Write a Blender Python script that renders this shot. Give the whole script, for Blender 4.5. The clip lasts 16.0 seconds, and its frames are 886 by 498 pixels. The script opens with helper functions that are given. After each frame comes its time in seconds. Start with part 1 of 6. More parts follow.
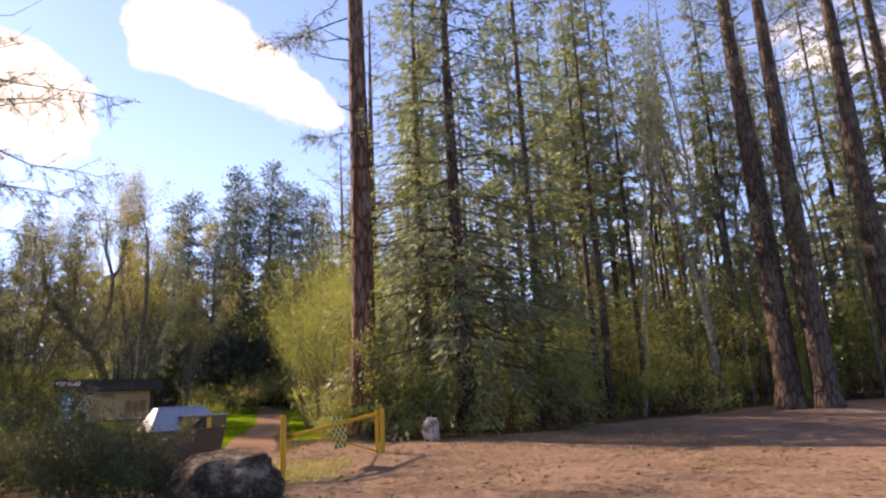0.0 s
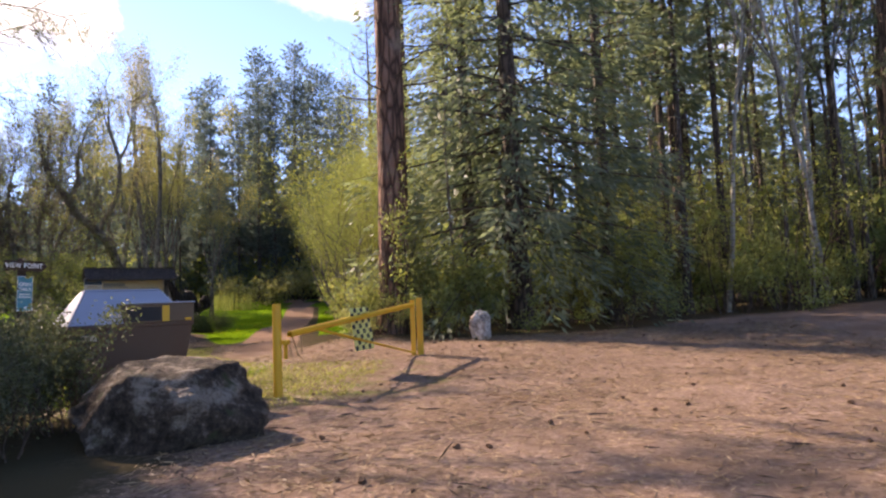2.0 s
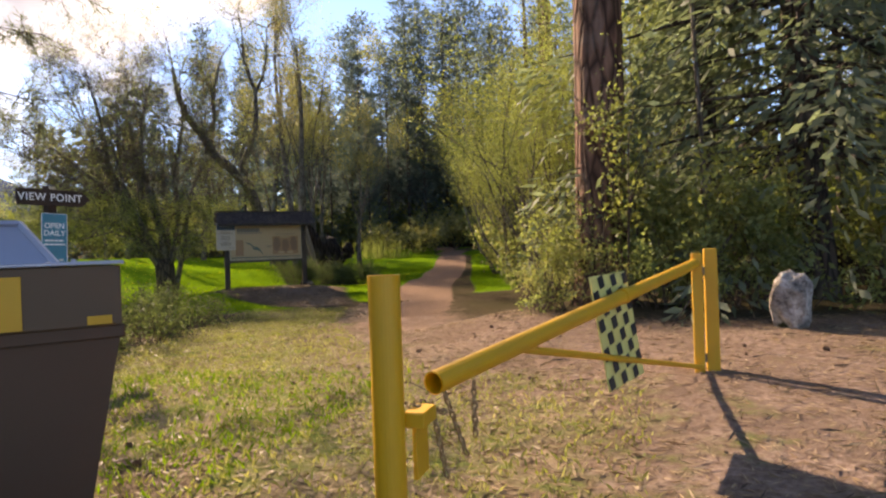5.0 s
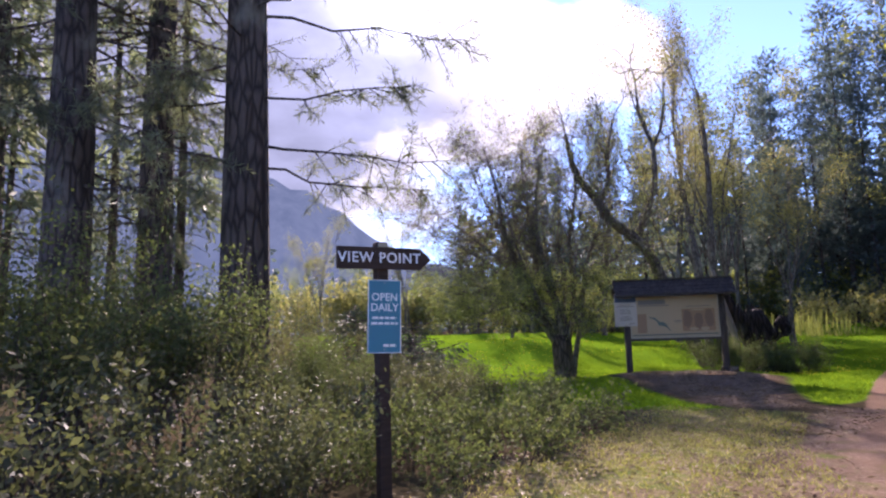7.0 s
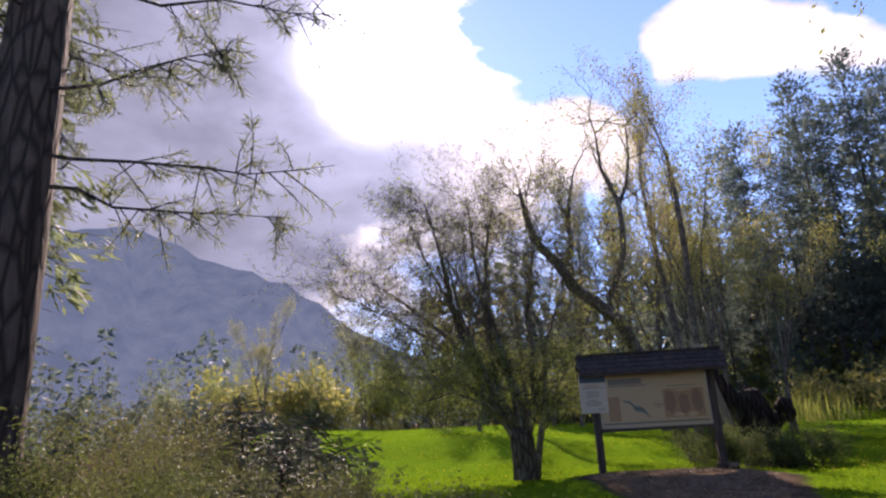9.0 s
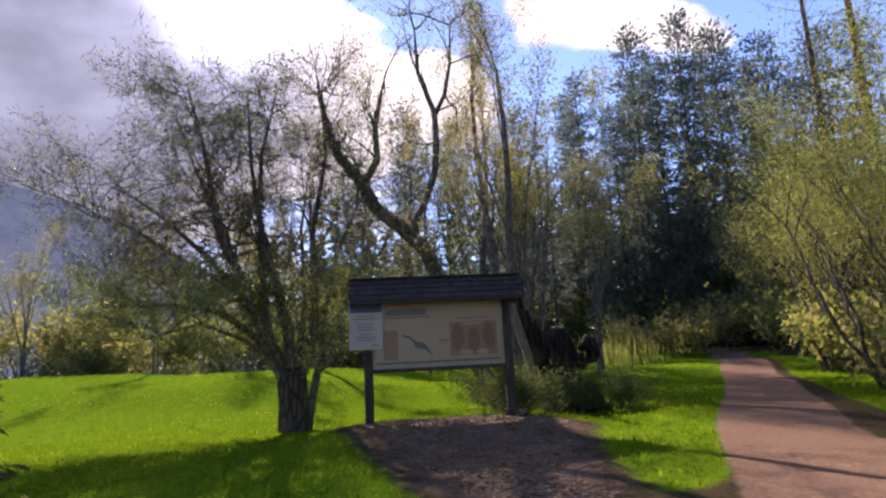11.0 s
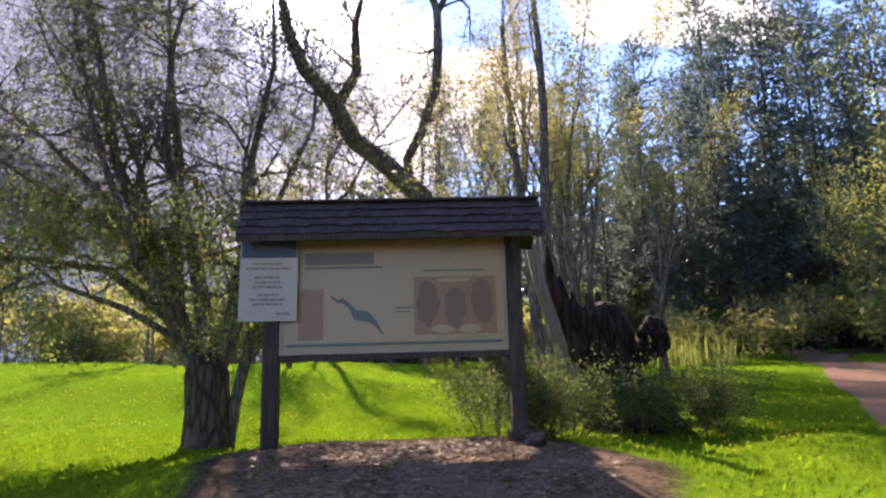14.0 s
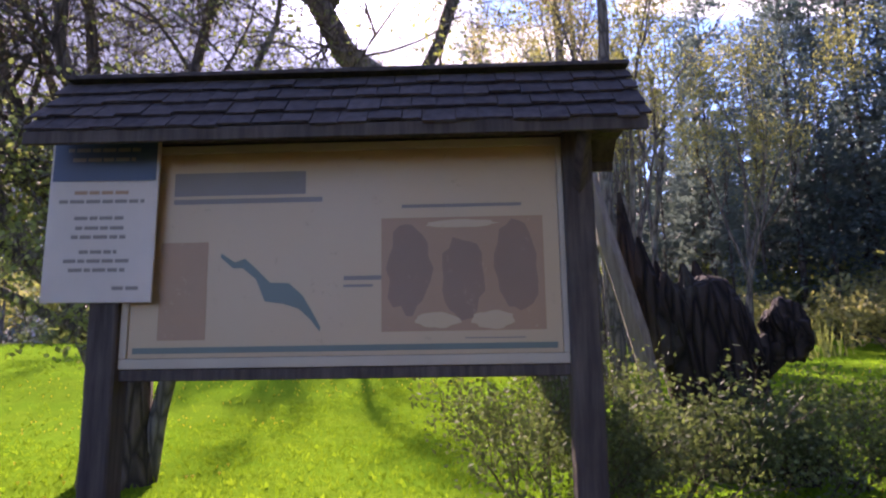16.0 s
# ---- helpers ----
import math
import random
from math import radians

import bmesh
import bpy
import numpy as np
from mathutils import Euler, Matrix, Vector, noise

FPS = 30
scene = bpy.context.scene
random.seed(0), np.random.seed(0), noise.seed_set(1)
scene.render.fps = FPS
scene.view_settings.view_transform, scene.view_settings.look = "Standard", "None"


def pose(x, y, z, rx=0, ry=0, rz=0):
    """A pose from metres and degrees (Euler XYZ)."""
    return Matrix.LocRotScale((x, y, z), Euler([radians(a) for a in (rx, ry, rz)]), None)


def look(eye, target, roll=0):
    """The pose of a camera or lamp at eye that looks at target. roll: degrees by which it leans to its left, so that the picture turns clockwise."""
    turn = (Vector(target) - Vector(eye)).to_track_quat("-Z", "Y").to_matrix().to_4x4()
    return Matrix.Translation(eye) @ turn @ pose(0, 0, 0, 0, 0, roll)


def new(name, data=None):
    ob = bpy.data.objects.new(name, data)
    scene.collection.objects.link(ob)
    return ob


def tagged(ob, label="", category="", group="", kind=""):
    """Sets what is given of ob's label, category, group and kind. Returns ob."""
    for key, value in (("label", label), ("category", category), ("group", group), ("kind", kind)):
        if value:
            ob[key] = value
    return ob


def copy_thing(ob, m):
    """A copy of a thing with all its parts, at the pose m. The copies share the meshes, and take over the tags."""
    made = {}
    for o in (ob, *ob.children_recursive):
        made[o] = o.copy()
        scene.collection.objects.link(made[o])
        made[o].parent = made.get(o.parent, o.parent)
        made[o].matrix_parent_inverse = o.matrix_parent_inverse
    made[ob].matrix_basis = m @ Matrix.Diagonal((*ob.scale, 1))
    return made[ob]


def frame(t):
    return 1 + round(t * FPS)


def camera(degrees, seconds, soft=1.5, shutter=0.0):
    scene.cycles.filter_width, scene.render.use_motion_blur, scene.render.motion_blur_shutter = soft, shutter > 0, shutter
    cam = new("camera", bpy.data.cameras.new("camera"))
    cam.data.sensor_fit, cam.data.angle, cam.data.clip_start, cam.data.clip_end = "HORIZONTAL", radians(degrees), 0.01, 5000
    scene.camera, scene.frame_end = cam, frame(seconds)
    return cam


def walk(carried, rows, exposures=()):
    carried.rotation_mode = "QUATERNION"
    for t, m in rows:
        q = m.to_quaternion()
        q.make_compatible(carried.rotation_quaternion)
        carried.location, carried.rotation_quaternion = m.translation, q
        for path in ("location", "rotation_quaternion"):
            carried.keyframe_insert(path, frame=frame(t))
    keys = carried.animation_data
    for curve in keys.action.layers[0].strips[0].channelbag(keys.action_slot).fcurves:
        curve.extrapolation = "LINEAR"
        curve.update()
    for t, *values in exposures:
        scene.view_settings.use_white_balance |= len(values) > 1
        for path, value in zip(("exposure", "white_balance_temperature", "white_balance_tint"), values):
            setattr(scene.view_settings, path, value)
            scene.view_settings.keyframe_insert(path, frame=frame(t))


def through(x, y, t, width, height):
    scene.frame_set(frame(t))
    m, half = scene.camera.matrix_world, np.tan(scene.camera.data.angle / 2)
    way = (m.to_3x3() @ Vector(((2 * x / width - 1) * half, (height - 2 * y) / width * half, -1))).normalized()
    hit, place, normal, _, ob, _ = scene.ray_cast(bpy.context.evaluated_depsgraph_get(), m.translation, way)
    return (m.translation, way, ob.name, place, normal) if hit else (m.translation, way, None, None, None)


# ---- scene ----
cam = camera(70.3, 16.0, soft=2.3)
EXPOSURES = ((0, 2.46, 9150, 33), (3, 2.68, 7900, 25), (5.5, 2.41, 9350, 22), (6.5, 2.35, 6750, 34), (7.0, 2.55, 6750, 37), (8.5, 2.35, 7250, 35), (10, 2.04, 7550, 32), (12.5, 2.77, 7200, 34), (14, 2.95, 7500, 32), (14.5, 3.14, 7500, 32), (15, 2.85, 7700, 31), (15.5, 3.32, 7000, 37), (16, 3.1, 7000, 45))
PATH = [
    (0, (0.162, -0.256, 1.137), (0.124, 1.689, 1.598), -2.7),
    (0.5, (0.079, 0.63, 1.117), (0.069, 2.579, 1.562), -2.9),
    (1, (-0.037, 1.515, 1.111), (-0.045, 3.467, 1.546), -2.9),
    (1.5, (-0.227, 2.508, 1.097), (-0.311, 4.475, 1.448), -2.5),
    (2, (-0.385, 3.407, 1.014), (-0.535, 5.396, 1.161), -2.2),
    (2.5, (-0.539, 4.217, 1.017), (-0.767, 6.202, 1.084), -1.7),
    (3, (-0.753, 5.004, 1.009), (-1.05, 6.981, 1.046), -1.7),
    (3.2, (-0.846, 5.338, 0.987), (-1.146, 7.315, 1.004), -1.8),
    (5.3, (-2.268, 8.882, 1.073), (-3.023, 10.734, 1.068), -2.3),
    (5.5, (-2.473, 9.185, 1.078), (-3.333, 10.991, 1.077), -2.5),
    (6, (-3.075, 9.865, 1.1), (-4.164, 11.543, 1.11), -2.9),
    (6.5, (-3.551, 10.472, 1.176), (-4.911, 11.934, 1.291), -2.6),
    (7, (-4.148, 11.364, 1.155), (-5.731, 12.556, 1.427), -1.8),
    (7.5, (-4.707, 11.993, 1.197), (-6.434, 12.936, 1.555), 0.0),
    (8, (-5.214, 12.811, 1.21), (-6.967, 13.64, 1.7), 1.4),
    (8.5, (-5.756, 13.716, 1.142), (-7.487, 14.541, 1.708), 0.7),
    (8.8, (-6.005, 14.267, 1.097), (-7.644, 15.261, 1.665), -1.1),
    (9, (-6.136, 14.671, 1.079), (-7.629, 15.883, 1.629), -3.2),
    (9.5, (-6.403, 15.669, 1.003), (-7.769, 17.044, 1.496), -3.9),
    (10, (-6.696, 16.618, 0.979), (-7.918, 18.149, 1.383), -3.0),
    (10.2, (-6.83, 17.008, 0.96), (-8.039, 18.552, 1.35), -3.2),
    (12.3, (-8.524, 20.616, 0.639), (-9.72, 22.181, 0.986), -2.1),
    (12.5, (-8.687, 20.92, 0.608), (-9.897, 22.473, 0.956), -2.1),
    (13, (-9.014, 21.735, 0.629), (-10.282, 23.241, 0.979), -1.4),
    (13.5, (-9.407, 22.552, 0.643), (-10.694, 24.042, 0.994), -1.6),
    (14, (-9.922, 23.332, 0.689), (-11.248, 24.783, 1.06), -1.6),
    (14.5, (-10.487, 24.082, 0.718), (-11.845, 25.503, 1.084), -1.0),
    (15, (-11.076, 24.844, 0.74), (-12.453, 26.251, 1.092), -1.6),
    (15.5, (-11.667, 25.542, 0.874), (-13.076, 26.924, 1.194), -1.2),
    (16, (-12.129, 26.142, 0.96), (-13.562, 27.502, 1.273), -0.9),
]
walk(cam, [(t, look(eye, target, roll)) for t, eye, target, roll in PATH], EXPOSURES)

# ---- sky, sun and light ----
SUN_AZ, SUN_EL = radians(56.0), radians(33.0)      # azimuth counted from +y towards -x
SUN_DIR = Vector((-math.sin(SUN_AZ) * math.cos(SUN_EL), math.cos(SUN_AZ) * math.cos(SUN_EL), math.sin(SUN_EL)))

world = bpy.data.worlds.new("sky")
scene.world = world
world.use_nodes = True


def direction(az, el):
    a, e = radians(az), radians(el)
    return (-math.sin(a) * math.cos(e), math.cos(a) * math.cos(e), math.sin(e))


def build_sky():
    nt = world.node_tree
    nt.nodes.clear()
    N, L = nt.nodes.new, nt.links.new
    out, bg = N("ShaderNodeOutputWorld"), N("ShaderNodeBackground")
    sky = N("ShaderNodeTexSky")
    sky.sky_type, sky.sun_disc = "NISHITA", False
    sky.sun_elevation, sky.sun_rotation = SUN_EL, -SUN_AZ
    sky.air_density, sky.dust_density, sky.ozone_density = 0.68, 0.05, 2.5
    co = N("ShaderNodeTexCoord")
    sep = N("ShaderNodeSeparateXYZ")
    L(co.outputs["Generated"], sep.inputs[0])

    def m(op, a, b=None, c=None, clamp=False):
        n = N("ShaderNodeMath")
        n.operation, n.use_clamp = op, clamp
        for i, v in enumerate((a, b, c)):
            if v is None:
                continue
            if isinstance(v, (int, float)):
                n.inputs[i].default_value = v
            else:
                L(v, n.inputs[i])
        return n.outputs[0]

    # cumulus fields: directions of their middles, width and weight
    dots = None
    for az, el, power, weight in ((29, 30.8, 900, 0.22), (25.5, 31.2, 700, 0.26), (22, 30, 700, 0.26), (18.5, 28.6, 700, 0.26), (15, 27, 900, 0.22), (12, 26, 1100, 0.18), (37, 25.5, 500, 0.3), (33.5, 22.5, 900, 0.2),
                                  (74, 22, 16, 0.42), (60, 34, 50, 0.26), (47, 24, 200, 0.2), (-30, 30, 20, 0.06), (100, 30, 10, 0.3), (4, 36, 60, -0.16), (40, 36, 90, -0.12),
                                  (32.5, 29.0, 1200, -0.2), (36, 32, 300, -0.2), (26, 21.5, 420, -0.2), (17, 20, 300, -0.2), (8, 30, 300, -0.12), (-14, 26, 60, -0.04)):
        d = N("ShaderNodeVectorMath")
        d.operation = "DOT_PRODUCT"
        L(co.outputs["Generated"], d.inputs[0])
        d.inputs[1].default_value = direction(az, el)
        blob = m("MULTIPLY", m("POWER", m("MAXIMUM", d.outputs["Value"], 0.0), power), weight)
        dots = blob if dots is None else m("ADD", dots, blob)
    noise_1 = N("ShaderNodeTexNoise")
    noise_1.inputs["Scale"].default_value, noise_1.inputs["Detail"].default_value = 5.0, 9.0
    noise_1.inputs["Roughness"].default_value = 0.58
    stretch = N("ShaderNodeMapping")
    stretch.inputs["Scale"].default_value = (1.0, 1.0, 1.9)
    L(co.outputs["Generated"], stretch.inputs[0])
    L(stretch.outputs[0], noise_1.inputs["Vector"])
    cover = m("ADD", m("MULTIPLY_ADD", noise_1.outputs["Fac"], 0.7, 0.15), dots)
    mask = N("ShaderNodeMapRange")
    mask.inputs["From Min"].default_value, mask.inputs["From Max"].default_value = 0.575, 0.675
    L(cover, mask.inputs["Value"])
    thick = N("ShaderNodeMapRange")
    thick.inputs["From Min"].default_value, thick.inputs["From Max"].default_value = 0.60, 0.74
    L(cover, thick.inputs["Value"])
    sun = N("ShaderNodeVectorMath")
    sun.operation = "DOT_PRODUCT"
    L(co.outputs["Generated"], sun.inputs[0])
    sun.inputs[1].default_value = SUN_DIR
    facing = m("MAXIMUM", sun.outputs["Value"], 0.0)
    near_sun = m("ADD", m("MULTIPLY", m("POWER", facing, 450.0), 50.0), m("MULTIPLY", m("POWER", facing, 45.0), 0.8))
    # thin cloud is white, thick cloud greyer towards the sun
    grey = N("ShaderNodeMix")
    grey.data_type = "RGBA"
    toward = N("ShaderNodeMapRange")
    toward.inputs["From Min"].default_value, toward.inputs["From Max"].default_value = 0.83, 0.95
    toward.interpolation_type = "SMOOTHSTEP"
    bank = N("ShaderNodeVectorMath")
    bank.operation = "DOT_PRODUCT"
    L(co.outputs["Generated"], bank.inputs[0])
    bank.inputs[1].default_value = direction(77, 21)
    L(bank.outputs["Value"], toward.inputs["Value"])
    L(m("MULTIPLY", thick.outputs[0], toward.outputs[0], clamp=True), grey.inputs[0])
    grey.inputs[6].default_value, grey.inputs[7].default_value = (1.75, 1.84, 2.02, 1), (0.50, 0.61, 0.88, 1)
    # billows: finer shading inside the cloud
    noise_2 = N("ShaderNodeTexNoise")
    noise_2.inputs["Scale"].default_value, noise_2.inputs["Detail"].default_value = 8.0, 8.0
    L(stretch.outputs[0], noise_2.inputs["Vector"])
    billow = m("ADD", 0.3, m("MULTIPLY", noise_2.outputs["Fac"], 1.4))
    lift = N("ShaderNodeVectorMath")
    lift.operation = "SCALE"
    L(grey.outputs[2], lift.inputs[0])
    L(m("MULTIPLY", billow, m("ADD", 1.0, near_sun)), lift.inputs["Scale"])
    mix = N("ShaderNodeMix")
    mix.data_type = "RGBA"
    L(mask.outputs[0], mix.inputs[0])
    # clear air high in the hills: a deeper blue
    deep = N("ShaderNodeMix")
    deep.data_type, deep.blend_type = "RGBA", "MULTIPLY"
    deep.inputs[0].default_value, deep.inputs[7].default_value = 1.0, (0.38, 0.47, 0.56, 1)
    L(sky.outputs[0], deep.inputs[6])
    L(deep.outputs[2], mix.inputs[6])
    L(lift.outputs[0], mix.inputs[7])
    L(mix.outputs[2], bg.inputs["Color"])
    bg.inputs["Strength"].default_value = SKY_STRENGTH
    L(bg.outputs[0], out.inputs[0])


SKY_STRENGTH, SUN_STRENGTH = 0.145, 2.05
build_sky()
sun_data = bpy.data.lights.new("sun", "SUN")
sun_data.energy, sun_data.angle, sun_data.color = SUN_STRENGTH, radians(0.53), (1.0, 0.94, 0.84)
sun_lamp = new("sun", sun_data)
sun_lamp.matrix_world = look((-60, 40, 60), Vector((-60, 40, 60)) - SUN_DIR)

# ---- materials ----


def material(name, build, **settings):
    mat = bpy.data.materials.new(name)
    mat.use_nodes = True
    nt = mat.node_tree
    nt.nodes.clear()
    out = nt.nodes.new("ShaderNodeOutputMaterial")
    nt.links.new(build(nt, **settings), out.inputs["Surface"])
    return mat


def node(nt, kind, **values):
    n = nt.nodes.new("ShaderNode" + kind)
    for key, v in values.items():
        n.inputs[key.replace("_", " ")].default_value = v
    return n


def coords(nt, scale=(1, 1, 1), space="Object"):
    co, mp = nt.nodes.new("ShaderNodeTexCoord"), nt.nodes.new("ShaderNodeMapping")
    mp.inputs["Scale"].default_value = scale
    nt.links.new(co.outputs[space], mp.inputs[0])
    return mp.outputs[0]


def noise_fac(nt, vec, scale, detail=4.0, rough=0.55):
    n = node(nt, "TexNoise", Scale=scale, Detail=detail, Roughness=rough)
    nt.links.new(vec, n.inputs["Vector"])
    return n.outputs["Fac"]


def ramp(nt, fac, stops):
    r = nt.nodes.new("ShaderNodeValToRGB")
    while len(r.color_ramp.elements) < len(stops):
        r.color_ramp.elements.new(0.5)
    for el, (pos, col) in zip(r.color_ramp.elements, stops):
        el.position, el.color = pos, (*col, 1)
    nt.links.new(fac, r.inputs[0])
    return r.outputs[0]


def mixed(nt, fac, a, b, blend="MIX"):
    x = nt.nodes.new("ShaderNodeMix")
    x.data_type, x.blend_type = "RGBA", blend
    for sock, v in ((x.inputs[0], fac), (x.inputs[6], a), (x.inputs[7], b)):
        if isinstance(v, (int, float)):
            sock.default_value = v
        elif isinstance(v, tuple):
            sock.default_value = (*v, 1)
        else:
            nt.links.new(v, sock)
    return x.outputs[2]


def maths(nt, op, a, b=0.0, clamp=False):
    n = nt.nodes.new("ShaderNodeMath")
    n.operation, n.use_clamp = op, clamp
    for i, v in enumerate((a, b)):
        if isinstance(v, (int, float)):
            n.inputs[i].default_value = v
        else:
            nt.links.new(v, n.inputs[i])
    return n.outputs[0]


def span(nt, v, lo, hi):
    r = nt.nodes.new("ShaderNodeMapRange")
    r.inputs["From Min"].default_value, r.inputs["From Max"].default_value = lo, hi
    nt.links.new(v, r.inputs["Value"])
    return r.outputs[0]


def surface(nt, color, rough=0.8, metal=0.0, height=None, strength=0.4, distance=0.02, spec=0.3):
    p = nt.nodes.new("ShaderNodeBsdfPrincipled")
    for sock, v in ((p.inputs["Base Color"], color), (p.inputs["Roughness"], rough), (p.inputs["Metallic"], metal)):
        if isinstance(v, (int, float)):
            sock.default_value = v
        elif isinstance(v, tuple):
            sock.default_value = (*v, 1)
        else:
            nt.links.new(v, sock)
    p.inputs["Specular IOR Level"].default_value = spec
    if height is not None:
        b = node(nt, "Bump", Strength=strength, Distance=distance)
        nt.links.new(height, b.inputs["Height"])
        nt.links.new(b.outputs[0], p.inputs["Normal"])
    return p.outputs[0]


def leaf_shader(nt, dark, mid, light, through=0.45, patch=0.35, gloss=0.2, rough=0.6, glow=(1.18, 1.25, 0.75)):
    """Leaves: a colour per leaf and per clump, light coming through from behind."""
    geo = nt.nodes.new("ShaderNodeNewGeometry")
    info = nt.nodes.new("ShaderNodeObjectInfo")
    col = ramp(nt, geo.outputs["Random Per Island"], ((0.0, dark), (0.55, mid), (1.0, light)))
    clump = ramp(nt, noise_fac(nt, coords(nt), 0.9, 3.0), ((0.3, dark), (0.7, light)))
    col = mixed(nt, patch, col, clump)
    tone = ramp(nt, info.outputs["Random"], ((0.0, (0.82, 0.84, 0.8)), (1.0, (1.12, 1.08, 1.0))))
    col = mixed(nt, 1.0, col, tone, "MULTIPLY")
    d, t = nt.nodes.new("ShaderNodeBsdfPrincipled"), nt.nodes.new("ShaderNodeBsdfTranslucent")
    d.inputs["Roughness"].default_value, d.inputs["Specular IOR Level"].default_value = rough, gloss
    nt.links.new(col, d.inputs["Base Color"])
    nt.links.new(mixed(nt, 1.0, col, glow, "MULTIPLY"), t.inputs["Color"])
    x = nt.nodes.new("ShaderNodeMixShader")
    x.inputs[0].default_value = through
    nt.links.new(d.outputs[0], x.inputs[1])
    nt.links.new(t.outputs[0], x.inputs[2])
    return x.outputs[0]


def bark_shader(nt, crack, plate, lichen, scale=6.0, depth=0.03, lichen_amount=0.55):
    v = coords(nt, (scale, scale, scale * 0.22))
    vor = node(nt, "TexVoronoi", Scale=1.0)
    vor.feature = "DISTANCE_TO_EDGE"
    nt.links.new(v, vor.inputs["Vector"])
    edge = span(nt, vor.outputs["Distance"], 0.0, 0.22)
    grain = noise_fac(nt, v, 3.0, 6.0, 0.65)
    h = maths(nt, "ADD", edge, maths(nt, "MULTIPLY", grain, 0.6))
    col = mixed(nt, edge, crack, plate)
    col = mixed(nt, span(nt, grain, 0.3, 0.75), mixed(nt, 0.5, col, crack), col)
    col = mixed(nt, span(nt, noise_fac(nt, coords(nt), 1.3, 4.0), lichen_amount, 0.75), col, lichen)
    return surface(nt, col, 0.92, 0, h, 0.9, depth, 0.15)


def birch_shader(nt):
    marks = noise_fac(nt, coords(nt, (3, 3, 16)), 1.0, 5.0, 0.7)
    col = ramp(nt, marks, ((0.36, (0.05, 0.045, 0.04)), (0.46, (0.24, 0.22, 0.18)), (0.8, (0.38, 0.36, 0.31))))
    return surface(nt, col, 0.8, 0, marks, 0.4, 0.01)


def ground_shader(nt):
    """One sheet: dirt lot, trail, lawn, dry grass and woodland litter, by the plan's own zones with ragged borders."""
    v = coords(nt)
    big, mid_n, fine = noise_fac(nt, v, 0.35, 5.0), noise_fac(nt, v, 2.2, 6.0, 0.65), noise_fac(nt, v, 22.0, 5.0, 0.7)
    speck = noise_fac(nt, v, 70.0, 3.0, 0.8)

    def zone(name, ragged=0.5, band=0.08):
        a = nt.nodes.new("ShaderNodeAttribute")
        a.attribute_name = name
        w = maths(nt, "ADD", a.outputs["Fac"], maths(nt, "MULTIPLY", maths(nt, "SUBTRACT", mid_n, 0.5), ragged * 2))
        w = maths(nt, "ADD", w, maths(nt, "MULTIPLY", maths(nt, "SUBTRACT", fine, 0.5), ragged))
        return span(nt, w, 0.5 - band, 0.5 + band)

    litter = ramp(nt, fine, ((0.3, (0.035, 0.028, 0.018)), (0.55, (0.10, 0.075, 0.045)), (0.75, (0.17, 0.13, 0.08))))
    litter = mixed(nt, span(nt, big, 0.45, 0.6), litter, (0.075, 0.062, 0.034))
    dirt = ramp(nt, fine, ((0.3, (0.14, 0.088, 0.06)), (0.5, (0.29, 0.195, 0.142)), (0.68, (0.44, 0.315, 0.24))))
    dirt = mixed(nt, maths(nt, "MULTIPLY", span(nt, mid_n, 0.46, 0.66), 0.7), dirt, (0.215, 0.14, 0.095))
    dirt = mixed(nt, span(nt, speck, 0.64, 0.72), dirt, (0.10, 0.06, 0.035))
    dirt = mixed(nt, maths(nt, "MULTIPLY", span(nt, noise_fac(nt, v, 0.8, 6.0, 0.7), 0.47, 0.62), 0.7), dirt, (0.18, 0.12, 0.082))
    trail = ramp(nt, fine, ((0.3, (0.17, 0.105, 0.07)), (0.7, (0.37, 0.24, 0.165))))
    trail = mixed(nt, span(nt, speck, 0.62, 0.7), trail, (0.12, 0.08, 0.05))
    straw = ramp(nt, fine, ((0.3, (0.16, 0.15, 0.055)), (0.55, (0.33, 0.28, 0.13)), (0.78, (0.47, 0.40, 0.22))))
    straw = mixed(nt, span(nt, big, 0.44, 0.58), straw, mixed(nt, 0.5, dirt, (0.17, 0.12, 0.07)))
    straw = mixed(nt, maths(nt, "MULTIPLY", span(nt, mid_n, 0.49, 0.62), 0.85), straw, (0.14, 0.18, 0.04))
    lawn = ramp(nt, fine, ((0.25, (0.075, 0.155, 0.010)), (0.5, (0.12, 0.22, 0.013)), (0.78, (0.175, 0.28, 0.02))))
    lawn = mixed(nt, maths(nt, "MULTIPLY", span(nt, mid_n, 0.5, 0.7), 0.4), lawn, (0.22, 0.33, 0.022))
    lawn = mixed(nt, maths(nt, "MULTIPLY", span(nt, big, 0.48, 0.62), 0.35), lawn, (0.11, 0.26, 0.013))
    col = mixed(nt, zone("lot", 0.6, 0.2), litter, dirt)
    col = mixed(nt, zone("straw", 0.9, 0.22), col, straw)
    lawn_w = zone("lawn", 0.22)
    col = mixed(nt, lawn_w, col, lawn)
    col = mixed(nt, zone("trail", 0.25), col, trail)
    h = maths(nt, "ADD", maths(nt, "MULTIPLY", fine, 1.0), maths(nt, "ADD", maths(nt, "MULTIPLY", speck, 0.5), maths(nt, "MULTIPLY", mid_n, 1.5)))
    col = mixed(nt, 1.0, col, (0.81, 0.83, 0.87), "MULTIPLY")
    return surface(nt, col, 1.0, 0, h, 0.8, 0.03, 0.0)


